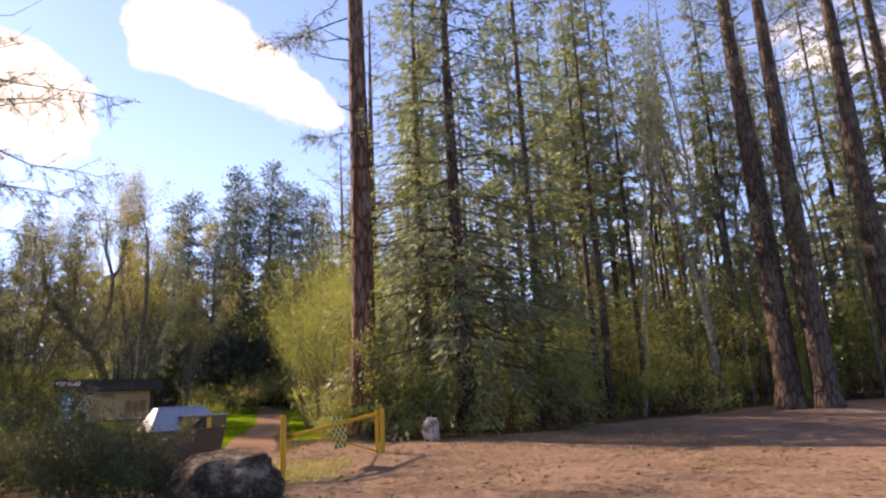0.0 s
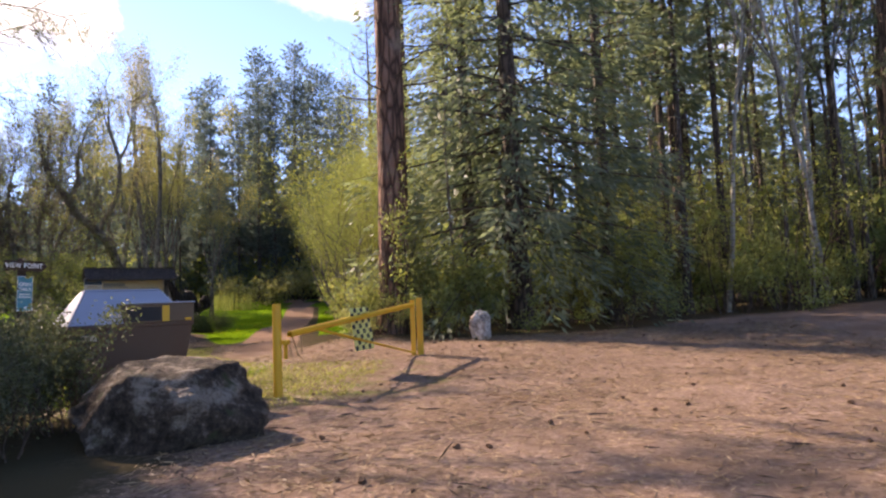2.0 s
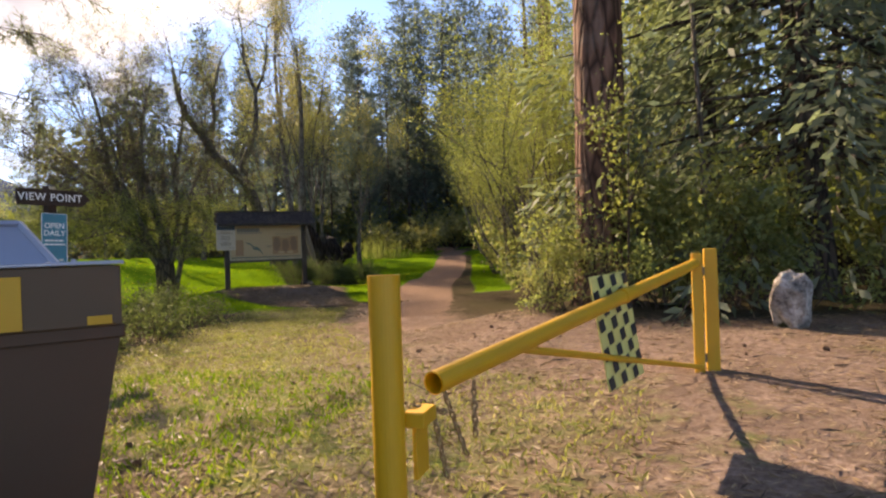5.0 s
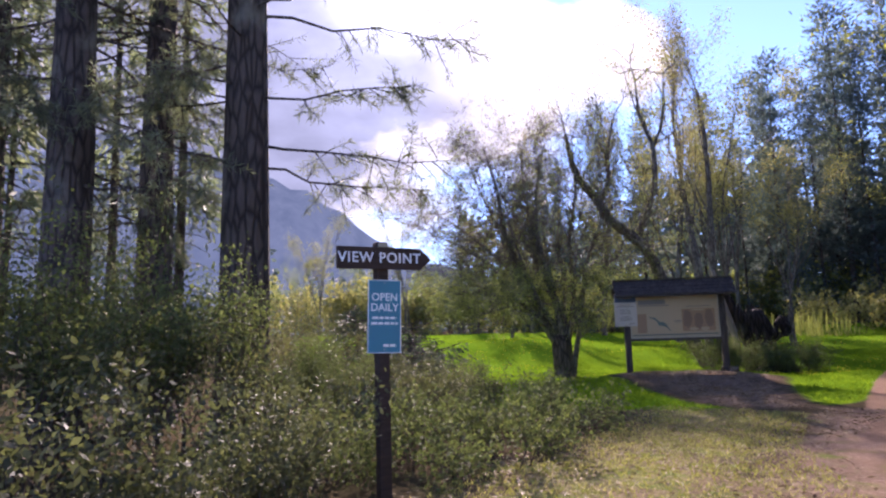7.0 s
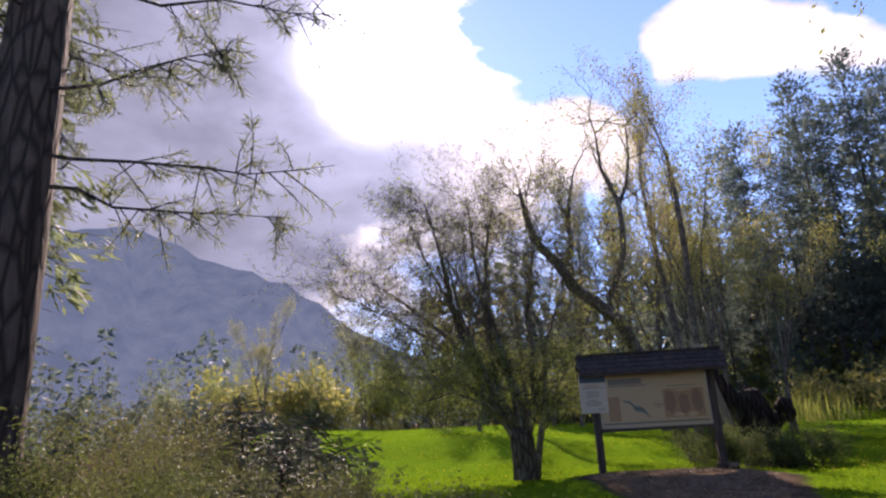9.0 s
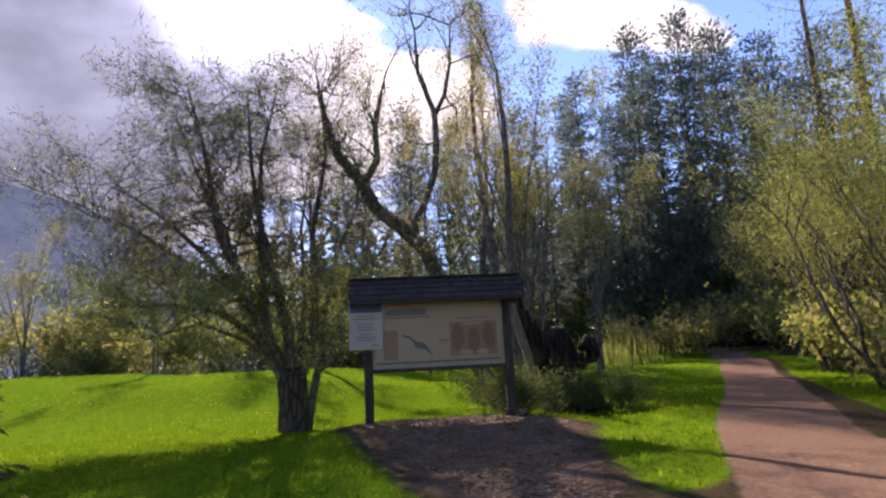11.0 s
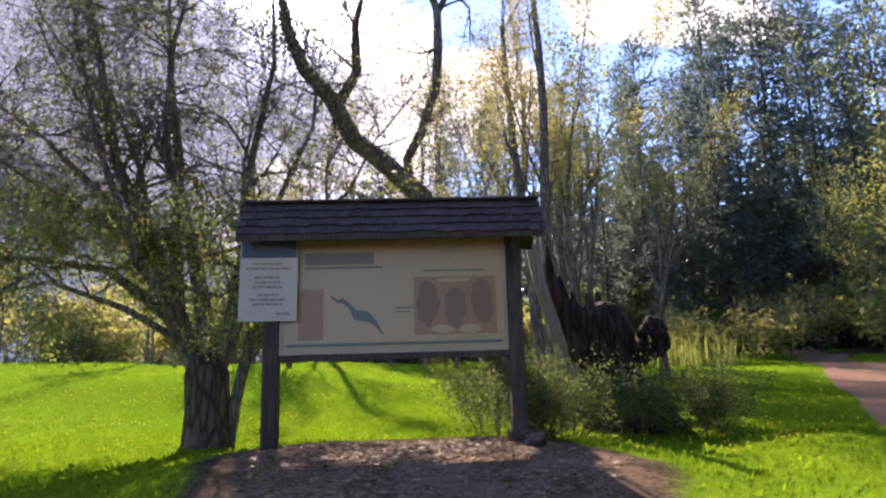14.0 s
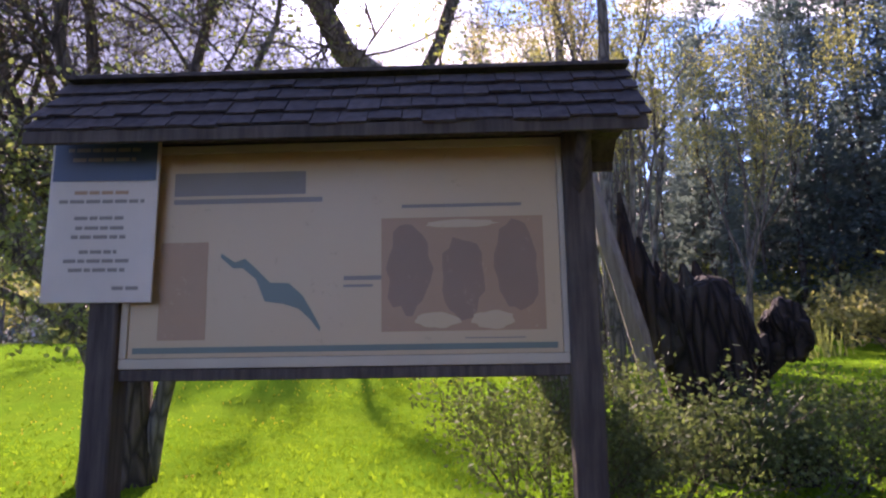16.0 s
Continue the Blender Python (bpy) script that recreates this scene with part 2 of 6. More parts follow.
def wood_shader(nt, dark, light, scale=1.0, rough=0.85, along=(14, 14, 1.2)):
    v = coords(nt, tuple(a * scale for a in along))
    g = noise_fac(nt, v, 1.6, 8.0, 0.65)
    info = nt.nodes.new("ShaderNodeObjectInfo")
    col = ramp(nt, g, ((0.3, dark), (0.7, light)))
    col = mixed(nt, 1.0, col, ramp(nt, info.outputs["Random"], ((0.0, (0.75, 0.75, 0.75)), (1.0, (1.15, 1.13, 1.1)))), "MULTIPLY")
    col = mixed(nt, span(nt, noise_fac(nt, coords(nt), 3.0, 4.0), 0.55, 0.75), col, mixed(nt, 0.5, col, dark))
    return surface(nt, col, rough, 0, g, 0.5, 0.008, 0.2)


def paint_shader(nt, color, chip, rough=0.42, chips=0.70, metal=0.0, dirt=(0.12, 0.09, 0.06)):
    v = coords(nt)
    n1, n2 = noise_fac(nt, v, 14.0, 8.0, 0.7), noise_fac(nt, v, 2.5, 5.0, 0.6)
    col = mixed(nt, maths(nt, "MULTIPLY", span(nt, n2, 0.4, 0.75), 0.35), color, mixed(nt, 0.45, color, dirt))
    worn = span(nt, n1, chips, chips + 0.05)
    col = mixed(nt, worn, col, chip)
    r = maths(nt, "ADD", rough, maths(nt, "MULTIPLY", n2, 0.25))
    return surface(nt, col, r, metal, maths(nt, "SUBTRACT", maths(nt, "MULTIPLY", n1, 0.3), worn), 0.25, 0.004, 0.5)


def rock_shader(nt, dark, mid, light):
    v = coords(nt)
    a, b = noise_fac(nt, v, 3.2, 9.0, 0.72), noise_fac(nt, v, 18.0, 6.0, 0.75)
    col = ramp(nt, maths(nt, "ADD", maths(nt, "MULTIPLY", a, 0.7), maths(nt, "MULTIPLY", b, 0.3)), ((0.40, dark), (0.5, mid), (0.58, light)))
    col = mixed(nt, span(nt, noise_fac(nt, v, 4.5, 4.0), 0.6, 0.7), col, (0.06, 0.065, 0.03))
    return surface(nt, col, 0.9, 0, maths(nt, "ADD", a, maths(nt, "MULTIPLY", b, 0.5)), 1.0, 0.12, 0.15)


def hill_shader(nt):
    """Distant backdrop: forested slope that glows by itself, the haze of much air painted in."""
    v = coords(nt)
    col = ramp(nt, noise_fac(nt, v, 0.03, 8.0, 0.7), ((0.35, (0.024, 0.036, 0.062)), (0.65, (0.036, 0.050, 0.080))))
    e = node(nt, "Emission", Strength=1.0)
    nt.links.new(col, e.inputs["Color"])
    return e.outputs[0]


M = {
    "needles": material("spruce_needles", leaf_shader, dark=(0.10, 0.125, 0.09), mid=(0.18, 0.21, 0.145), light=(0.29, 0.315, 0.205), through=0.5, glow=(1.08, 1.18, 0.88)),
    # far conifers: needle tone shifted to blue, distance haze painted in
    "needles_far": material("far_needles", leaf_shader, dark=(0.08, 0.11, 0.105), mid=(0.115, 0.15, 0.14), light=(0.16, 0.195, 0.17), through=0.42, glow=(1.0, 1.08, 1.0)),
    "pine_needles": material("pine_needles", leaf_shader, dark=(0.09, 0.105, 0.07), mid=(0.15, 0.17, 0.115), light=(0.24, 0.255, 0.165), through=0.5, glow=(1.05, 1.12, 0.85)),
    "lime_leaves": material("spring_leaves", leaf_shader, dark=(0.15, 0.16, 0.06), mid=(0.24, 0.255, 0.09), light=(0.36, 0.38, 0.15), through=0.46),
    "green_leaves": material("shrub_leaves", leaf_shader, dark=(0.12, 0.145, 0.06), mid=(0.20, 0.235, 0.09), light=(0.33, 0.36, 0.16), through=0.5),
    "bush_leaves": material("bush_leaves", leaf_shader, dark=(0.045, 0.06, 0.028), mid=(0.08, 0.105, 0.045), light=(0.17, 0.20, 0.09), through=0.42, gloss=0.15, rough=0.7),
    "bramble_leaves": material("bramble_leaves", leaf_shader, dark=(0.06, 0.06, 0.032), mid=(0.105, 0.105, 0.055), light=(0.20, 0.195, 0.10), through=0.4),
    "olive_leaves": material("olive_leaves", leaf_shader, dark=(0.17, 0.16, 0.075), mid=(0.28, 0.26, 0.12), light=(0.40, 0.37, 0.18), through=0.52),
    "dark_leaves": material("dark_leaves", leaf_shader, dark=(0.045, 0.052, 0.034), mid=(0.08, 0.09, 0.052), light=(0.14, 0.15, 0.08), through=0.4),
    "dark_needles": material("juniper_needles", leaf_shader, dark=(0.035, 0.045, 0.032), mid=(0.06, 0.075, 0.05), light=(0.11, 0.125, 0.08), through=0.3, glow=(1.0, 1.1, 0.9)),
    "catkins": material("catkins", leaf_shader, dark=(0.15, 0.12, 0.08), mid=(0.25, 0.21, 0.13), light=(0.38, 0.34, 0.19), through=0.5),
    "grass": material("grass_blades", leaf_shader, dark=(0.075, 0.145, 0.010), mid=(0.12, 0.205, 0.013), light=(0.19, 0.275, 0.025), through=0.5, gloss=0.0, rough=1.0),
    "dry_grass": material("dry_grass", leaf_shader, dark=(0.13, 0.16, 0.03), mid=(0.28, 0.27, 0.09), light=(0.48, 0.42, 0.2), through=0.4),
    "litter": material("needle_litter", leaf_shader, dark=(0.10, 0.055, 0.025), mid=(0.26, 0.16, 0.09), light=(0.46, 0.34, 0.22), through=0.1),
    "pine_bark": material("pine_bark", bark_shader, crack=(0.05, 0.028, 0.02), plate=(0.30, 0.165, 0.115), lichen=(0.25, 0.18, 0.14), scale=7.0, depth=0.05),
    "dark_bark": material("dark_bark", bark_shader, crack=(0.035, 0.027, 0.022), plate=(0.14, 0.105, 0.085), lichen=(0.19, 0.17, 0.13), scale=8.0, depth=0.03),
    "grey_bark": material("grey_bark", bark_shader, crack=(0.06, 0.052, 0.045), plate=(0.22, 0.185, 0.15), lichen=(0.30, 0.29, 0.24), scale=10.0, depth=0.02),
    "birch_bark": material("birch_bark", birch_shader),
    "twig": material("twig_bark", bark_shader, crack=(0.05, 0.035, 0.026), plate=(0.13, 0.09, 0.065), lichen=(0.16, 0.14, 0.11), scale=14.0, depth=0.005),
    "ground": material("ground", ground_shader),
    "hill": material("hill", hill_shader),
    "yellow": material("yellow_paint", paint_shader, color=(0.56, 0.285, 0.006), chip=(0.16, 0.08, 0.03), chips=0.71),
    "black_paint": material("black_paint", paint_shader, color=(0.012, 0.014, 0.012), chip=(0.3, 0.3, 0.28), chips=0.72, rough=0.5),
    "sign_yellow": material("sign_yellow", paint_shader, color=(0.62, 0.55, 0.16), chip=(0.3, 0.3, 0.28), chips=0.72, rough=0.5),
    "bin_brown": material("brown_paint", paint_shader, color=(0.070, 0.034, 0.016), chip=(0.05, 0.03, 0.02), chips=0.7, rough=0.6),
    "bin_tan": material("tan_paint", paint_shader, color=(0.095, 0.056, 0.028), chip=(0.07, 0.045, 0.03), chips=0.7, rough=0.6),
    "galvanised": material("galvanised_steel", paint_shader, color=(0.30, 0.32, 0.37), chip=(0.22, 0.23, 0.25), chips=0.66, rough=0.4, metal=0.7, dirt=(0.25, 0.23, 0.2)),
    "steel": material("rusty_chain_steel", paint_shader, color=(0.28, 0.20, 0.11), chip=(0.16, 0.07, 0.03), chips=0.55, rough=0.5, metal=0.6),
    "bin_hole": material("opening_black", paint_shader, color=(0.012, 0.011, 0.01), chip=(0.02, 0.018, 0.015), rough=0.7),
    "timber": material("dark_stained_timber", wood_shader, dark=(0.035, 0.028, 0.024), light=(0.10, 0.08, 0.065)),
    "shake": material("weathered_shake", wood_shader, dark=(0.032, 0.025, 0.023), light=(0.085, 0.070, 0.064), along=(10, 10, 10)),
    "brown_board": material("brown_sign_board", wood_shader, dark=(0.03, 0.02, 0.016), light=(0.075, 0.048, 0.036), along=(2, 14, 14)),
    "panel": material("map_panel", paint_shader, color=(0.43, 0.30, 0.155), chip=(0.36, 0.25, 0.13), chips=0.62, rough=0.35, dirt=(0.42, 0.29, 0.14)),
    "panel_frame": material("cream_frame", paint_shader, color=(0.40, 0.33, 0.22), chip=(0.28, 0.23, 0.16), chips=0.68, rough=0.5),
    "notice": material("white_notice", paint_shader, color=(0.48, 0.40, 0.30), chip=(0.42, 0.36, 0.29), chips=0.7, rough=0.4),
    "notice_head": material("slate_blue_print", paint_shader, color=(0.035, 0.06, 0.095), chip=(0.06, 0.085, 0.12), rough=0.4),
    "print_teal": material("teal_print", paint_shader, color=(0.10, 0.135, 0.10), chip=(0.15, 0.18, 0.14), rough=0.4),
    "print_brown": material("brown_print", paint_shader, color=(0.33, 0.185, 0.085), chip=(0.36, 0.22, 0.11), chips=0.62, rough=0.4),
    "print_dark": material("dark_print", paint_shader, color=(0.22, 0.125, 0.065), chip=(0.27, 0.165, 0.09), chips=0.62, rough=0.4),
    "print_grey": material("grey_print", paint_shader, color=(0.19, 0.16, 0.12), chip=(0.3, 0.26, 0.2), rough=0.45),
    "blue_sign": material("blue_sign", paint_shader, color=(0.018, 0.19, 0.26), chip=(0.1, 0.26, 0.32), chips=0.74, rough=0.35),
    "white_print": material("white_print", paint_shader, color=(0.8, 0.8, 0.78), chip=(0.6, 0.6, 0.58), chips=0.75, rough=0.45),
    "boulder": material("boulder", rock_shader, dark=(0.026, 0.019, 0.013), mid=(0.09, 0.066, 0.048), light=(0.29, 0.24, 0.19)),
    "pale_rock": material("pale_rock", rock_shader, dark=(0.07, 0.055, 0.045), mid=(0.42, 0.36, 0.31), light=(0.74, 0.70, 0.64)),
    "stump": material("stump_wood", bark_shader, crack=(0.014, 0.01, 0.008), plate=(0.06, 0.045, 0.035), lichen=(0.095, 0.085, 0.06), scale=9.0, depth=0.05),
    "bare_wood": material("bare_wood", wood_shader, dark=(0.14, 0.11, 0.085), light=(0.32, 0.27, 0.21)),
    "cone": material("cone_scales", wood_shader, dark=(0.05, 0.028, 0.016), light=(0.16, 0.095, 0.055), along=(40, 40, 40)),
    "dandelion": material("dandelion", paint_shader, color=(0.75, 0.55, 0.02), chip=(0.7, 0.4, 0.02), rough=0.7),
    "dark_box": material("dark_plastic", paint_shader, color=(0.03, 0.03, 0.035), chip=(0.06, 0.06, 0.06), rough=0.5),
}

# ---- mesh tools ----


class Geo:
    """Gathers verts and faces, then becomes one mesh object."""

    def __init__(self):
        self.v, self.f, self.n = [], [], 0

    def add(self, verts, faces):
        verts = np.asarray(verts, float).reshape(-1, 3)
        self.v.append(verts)
        self.f.extend(tuple(i + self.n for i in f) for f in faces)
        self.n += len(verts)
        return self

    def tube(self, pts, radii, sides=6, cap=True, wob=0.0, rng=None):
        pts = np.asarray(pts, float)
        k = len(pts)
        tang = np.gradient(pts, axis=0)
        tang /= np.linalg.norm(tang, axis=1)[:, None] + 1e-9
        ref = np.array([1.0, 0, 0]) if abs(tang[0][0]) < 0.8 else np.array([0, 1.0, 0])
        a = np.cross(tang, ref)
        a /= np.linalg.norm(a, axis=1)[:, None] + 1e-9
        b = np.cross(tang, a)
        ang = np.linspace(0, 2 * np.pi, sides, endpoint=False)
        r = np.asarray(radii, float)[:, None] * np.ones((1, sides))
        if wob and rng is not None:
            r = r * (1 + rng.uniform(-wob, wob, r.shape))
        ring = pts[:, None] + r[..., None] * (np.cos(ang)[None, :, None] * a[:, None] + np.sin(ang)[None, :, None] * b[:, None])
        faces = [(i * sides + j, i * sides + (j + 1) % sides, (i + 1) * sides + (j + 1) % sides, (i + 1) * sides + j)
                 for i in range(k - 1) for j in range(sides)]
        if cap:
            faces.append(tuple(reversed(range(sides))))
            faces.append(tuple(range((k - 1) * sides, k * sides)))
        return self.add(ring.reshape(-1, 3), faces)

    def box(self, lo, hi, m=None, bevel=0.0):
        lo, hi = np.asarray(lo, float), np.asarray(hi, float)
        bm = bmesh.new()
        bmesh.ops.create_cube(bm, size=1.0, matrix=Matrix.Translation((lo + hi) / 2) @ Matrix.Diagonal((*(hi - lo), 1)))
        if bevel:
            bmesh.ops.bevel(bm, geom=bm.edges[:], offset=bevel, segments=1, affect="EDGES")
        return self.bm(bm, m)

    def bm(self, bm, m=None):
        if m is not None:
            bmesh.ops.transform(bm, matrix=m, verts=bm.verts)
        bm.verts.index_update()
        self.add([v.co[:] for v in bm.verts], [[v.index for v in f.verts] for f in bm.faces])
        bm.free()
        return self

    def cards(self, c, axis, side, length, width, fold=0.0):
        """Kite-shaped leaves: middle points, directions, side vectors, lengths, widths."""
        c, axis, side = (np.asarray(x, float) for x in (c, axis, side))
        length, width = np.broadcast_to(length, len(c))[:, None], np.broadcast_to(width, len(c))[:, None]
        axis = axis / (np.linalg.norm(axis, axis=1)[:, None] + 1e-9)
        side = side - axis * np.sum(side * axis, axis=1)[:, None]
        side = side / (np.linalg.norm(side, axis=1)[:, None] + 1e-9)
        v = np.stack([c, c + axis * length * 0.45 + side * width * 0.5, c + axis * length, c + axis * length * 0.45 - side * width * 0.5], 1)
        base = self.n
        n = len(c)
        self.v.append(v.reshape(-1, 3))
        idx = base + np.arange(n * 4).reshape(n, 4)
        self.f.extend(map(tuple, idx.tolist()))
        self.n += n * 4
        return self

    def obj(self, name, mat, parent=None, label="", smooth=False):
        me = bpy.data.meshes.new(name)
        me.from_pydata(np.concatenate(self.v).tolist() if self.v else [], [], self.f)
        me.materials.append(mat)
        if smooth:
            me.polygons.foreach_set("use_smooth", [True] * len(me.polygons))
        me.update()
        ob = new(name, me)
        if parent is not None:
            ob.parent = parent
        if label:
            ob["label"] = label
        return ob


def part(name, bm, mat, parent, label="", smooth=False):
    """One mesh object from a bmesh, under a thing or a part."""
    return Geo().bm(bm).obj(name, mat, parent, label, smooth)


def root(name, label, category, group="", at=None):
    ob = new(name)
    ob.empty_display_size = 0.2
    if at is not None:
        ob.matrix_basis = at
    return tagged(ob, label, category, group)


def boxed(name, lo, hi, mat, parent=None, bevel=0.006, label=""):
    return Geo().box(lo, hi, None, bevel).obj(name, mat, parent, label)


def piped(name, pts, radius, mat, parent=None, sides=14, label="", smooth=True):
    radii = radius if hasattr(radius, "__len__") else [radius] * len(pts)
    return Geo().tube(pts, radii, sides).obj(name, mat, parent, label, smooth)


# ---- the ground ----
# heights of the land: x, y, z of its swells and dips
LAND_NEAR = ((0, 0, -0.03), (0, 6, -0.02), (-2.7, 10, -0.01), (-1.1, 9.6, -0.01), (-1.57, 13.65, 0.1), (-0.6, 15.4, 0.15), (5, 12, 0.03), (6, 20, 0.22), (-2.5, 17.3, 0.22), (-3.6, 11.5, -0.06), (-5.2, 12.8, -0.16), (-8.9, 14.3, -0.32), (-6.5, 16, -0.22), (-7, 19, -0.32), (-8.7, 21, -0.42), (-10.5, 24, -0.4), (-6, 24, -0.2), (-9, 27, -0.33), (-15.2, 28.4, -0.32), (-16, 13, -0.4), (-16, 20, -0.42), (-8, 5, -0.05))
LAND_FAR = ((12.4, 24.4, 0.4), (-20, 28.5, -0.45), (-22, 22, -0.4), (-10.2, 33, -0.2), (-14.4, 33.3, -0.42), (-12, 40, -0.1), (-15.5, 52, 0.45), (-20, 66, 1.15), (-24, 42, 0.25), (-33, 36, 0.75), (-40, 42, 1.15), (-45, 33, 1.4), (-30, 55, 1), (5, 35, 0.5), (20, 30, 0.6), (18, 5, 0.1), (-20, 5, -0.3), (0, -15, 0), (0, 60, 1.2), (-70, 60, 2), (-70, 10, 0.5), (60, 30, 1), (40, -30, 0.2))
LAND_A = np.array(LAND_NEAR + LAND_FAR)


def mound(x, y):
    """The bank of bare earth on which the notice board stands."""
    u, w = (x + 14.9) * 0.7071 + (y - 28.0) * 0.7071, (x + 14.9) * 0.7071 - (y - 28.0) * 0.7071
    return 0.21 * np.exp(-((u / 2.6) ** 4 + (w / 1.7) ** 4))


def land(x, y):
    x, y = np.asarray(x, float), np.asarray(y, float)
    d2 = (x[..., None] - LAND_A[:, 0]) ** 2 + (y[..., None] - LAND_A[:, 1]) ** 2
    w = 1.0 / (d2 + 1.2) ** 1.8
    z = (w * LAND_A[:, 2]).sum(-1) / w.sum(-1)
    z = z + mound(x, y)
    return z + 0.012 * np.sin(x * 2.1 + 0.7 * y) * np.cos(y * 1.7 - 0.4 * x)


def height(x, y):
    return float(land(np.array([x]), np.array([y]))[0])


TRAIL = np.array([(-3.0, 11.2), (-4.0, 14.0), (-5.4, 17.5), (-6.9, 21.0), (-8.3, 25.5), (-9.55, 29.5), (-10.6, 34.0), (-12.05, 40.0), (-14.8, 50.0), (-17.4, 58.0), (-20.5, 67.0)])
LAWN = np.array([(-9.3, 24.6), (-9.2, 28.0), (-10.5, 31.8), (-11.3, 35), (-12.8, 41), (-15.6, 51), (-21.5, 66), (-30, 62), (-38, 52), (-46, 41), (-47, 32), (-40, 27), (-31, 23.3), (-22, 19.8), (-18.2, 19.6), (-15.5, 20.4), (-13.0, 21.0), (-11.0, 22.4)])
LAWN_R = np.array([(-6.8, 26), (-7.4, 28.5), (-8.7, 32.5), (-9.6, 36), (-11.2, 42), (-14, 52), (-18.5, 63), (-16.5, 62), (-12, 51), (-9.3, 42), (-7.8, 36), (-6.6, 31.5), (-5.9, 27)])
LOT = np.array([(-3.4, 9.2), (-3.4, 11.4), (-5.5, 14.5), (-7.9, 18.5), (-8.7, 21.5), (-9.3, 24.0), (-7.2, 24.2), (-5.9, 20.6), (-4.6, 18.5), (-3.4, 16.4), (-1.6, 15.8), (-0.2, 16.3), (1.5, 17.0), (4.3, 18.8), (8, 21.5), (13, 23.5), (20, 24), (40, 20), (40, -30), (-3.2, -30), (-2.6, 0), (-2.3, 6), (-2.7, 8)])
BARE = np.array([(-17.1, 27.0), (-14.4, 30.0), (-12.5, 29.2), (-10.9, 26.2), (-9.3, 24.0), (-10.0, 22.9), (-11.9, 23.5), (-14.2, 25.2)])
STRAW = np.array([(-2.9, 9.6), (-4.4, 9.9), (-6.4, 11.5), (-8.4, 13.6), (-9.4, 17), (-10.5, 20), (-11.6, 22.4), (-9.6, 22.8), (-8.3, 19.6), (-6.1, 16.2), (-4.1, 13.6), (-2.3, 12.6), (-1.6, 10.6)])


def edge_distance(px, py, poly):
    """Signed distance to a polygon, positive inside."""
    inside = np.zeros(px.shape, bool)
    best = np.full(px.shape, 1e9)
    for (ax, ay), (bx, by) in zip(poly, np.roll(poly, -1, 0)):
        t = np.clip(((px - ax) * (bx - ax) + (py - ay) * (by - ay)) / ((bx - ax) ** 2 + (by - ay) ** 2), 0, 1)
        best = np.minimum(best, np.hypot(px - ax - t * (bx - ax), py - ay - t * (by - ay)))
        cross = ((ay > py) != (by > py)) & (px < (bx - ax) * (py - ay) / (by - ay + 1e-12) + ax)
        inside ^= cross
    return np.where(inside, best, -best)


def line_distance(px, py, line):
    best = np.full(px.shape, 1e9)
    for (ax, ay), (bx, by) in zip(line[:-1], line[1:]):
        t = np.clip(((px - ax) * (bx - ax) + (py - ay) * (by - ay)) / ((bx - ax) ** 2 + (by - ay) ** 2), 0, 1)
        best = np.minimum(best, np.hypot(px - ax - t * (bx - ax), py - ay - t * (by - ay)))
    return best


def soft(d, width):
    return np.clip(d / width + 0.5, 0, 1)


def zones(x, y):
    lawn = np.maximum(soft(edge_distance(x, y, LAWN), 0.7), soft(edge_distance(x, y, LAWN_R), 0.7))
    bare = soft(edge_distance(x, y, BARE), 1.4)
    lawn = lawn * (1 - bare)
    trail = soft(0.95 - line_distance(x, y, TRAIL), 0.5) * soft(y - 20.5, 5.0)
    # bare bank at 0.56: ragged dark litter, part of the board's shade painted in
    return {"lawn": lawn, "lot": np.maximum(soft(edge_distance(x, y, LOT), 1.6), bare * 0.56), "straw": soft(edge_distance(x, y, STRAW), 3.0) * 0.9, "trail": trail}


def steps(lo, hi, fine, far, grow=1.35):
    v = list(np.arange(lo, hi, fine))
    for sign, end in ((-1, lo), (1, hi)):
        d, p = fine, end
        while abs(p) < far:
            d *= grow
            p += sign * d
            v.append(p)
    return np.array(sorted(v))


def build_ground():
    xs, ys = steps(-30, 12, 0.22, 1500), steps(-4, 46, 0.22, 1500)
    X, Y = np.meshgrid(xs, ys)
    Z = land(X, Y)
    nx, ny = len(xs), len(ys)
    i, j = np.meshgrid(np.arange(nx - 1), np.arange(ny - 1))
    a = (j * nx + i).ravel()
    faces = np.stack([a, a + 1, a + nx + 1, a + nx], 1)
    me = bpy.data.meshes.new("ground")
    me.from_pydata(np.stack([X, Y, Z], -1).reshape(-1, 3).tolist(), [], faces.tolist())
    for name, w in zones(X, Y).items():
        me.attributes.new(name, "FLOAT", "POINT").data.foreach_set("value", w.ravel().astype(np.float32))
    me.polygons.foreach_set("use_smooth", [True] * len(me.polygons))
    me.materials.append(M["ground"])
    tagged(new("ground", me), "pinkish-brown dirt lot, bright green lawn and woodland litter", "ground", kind="structure")


build_ground()


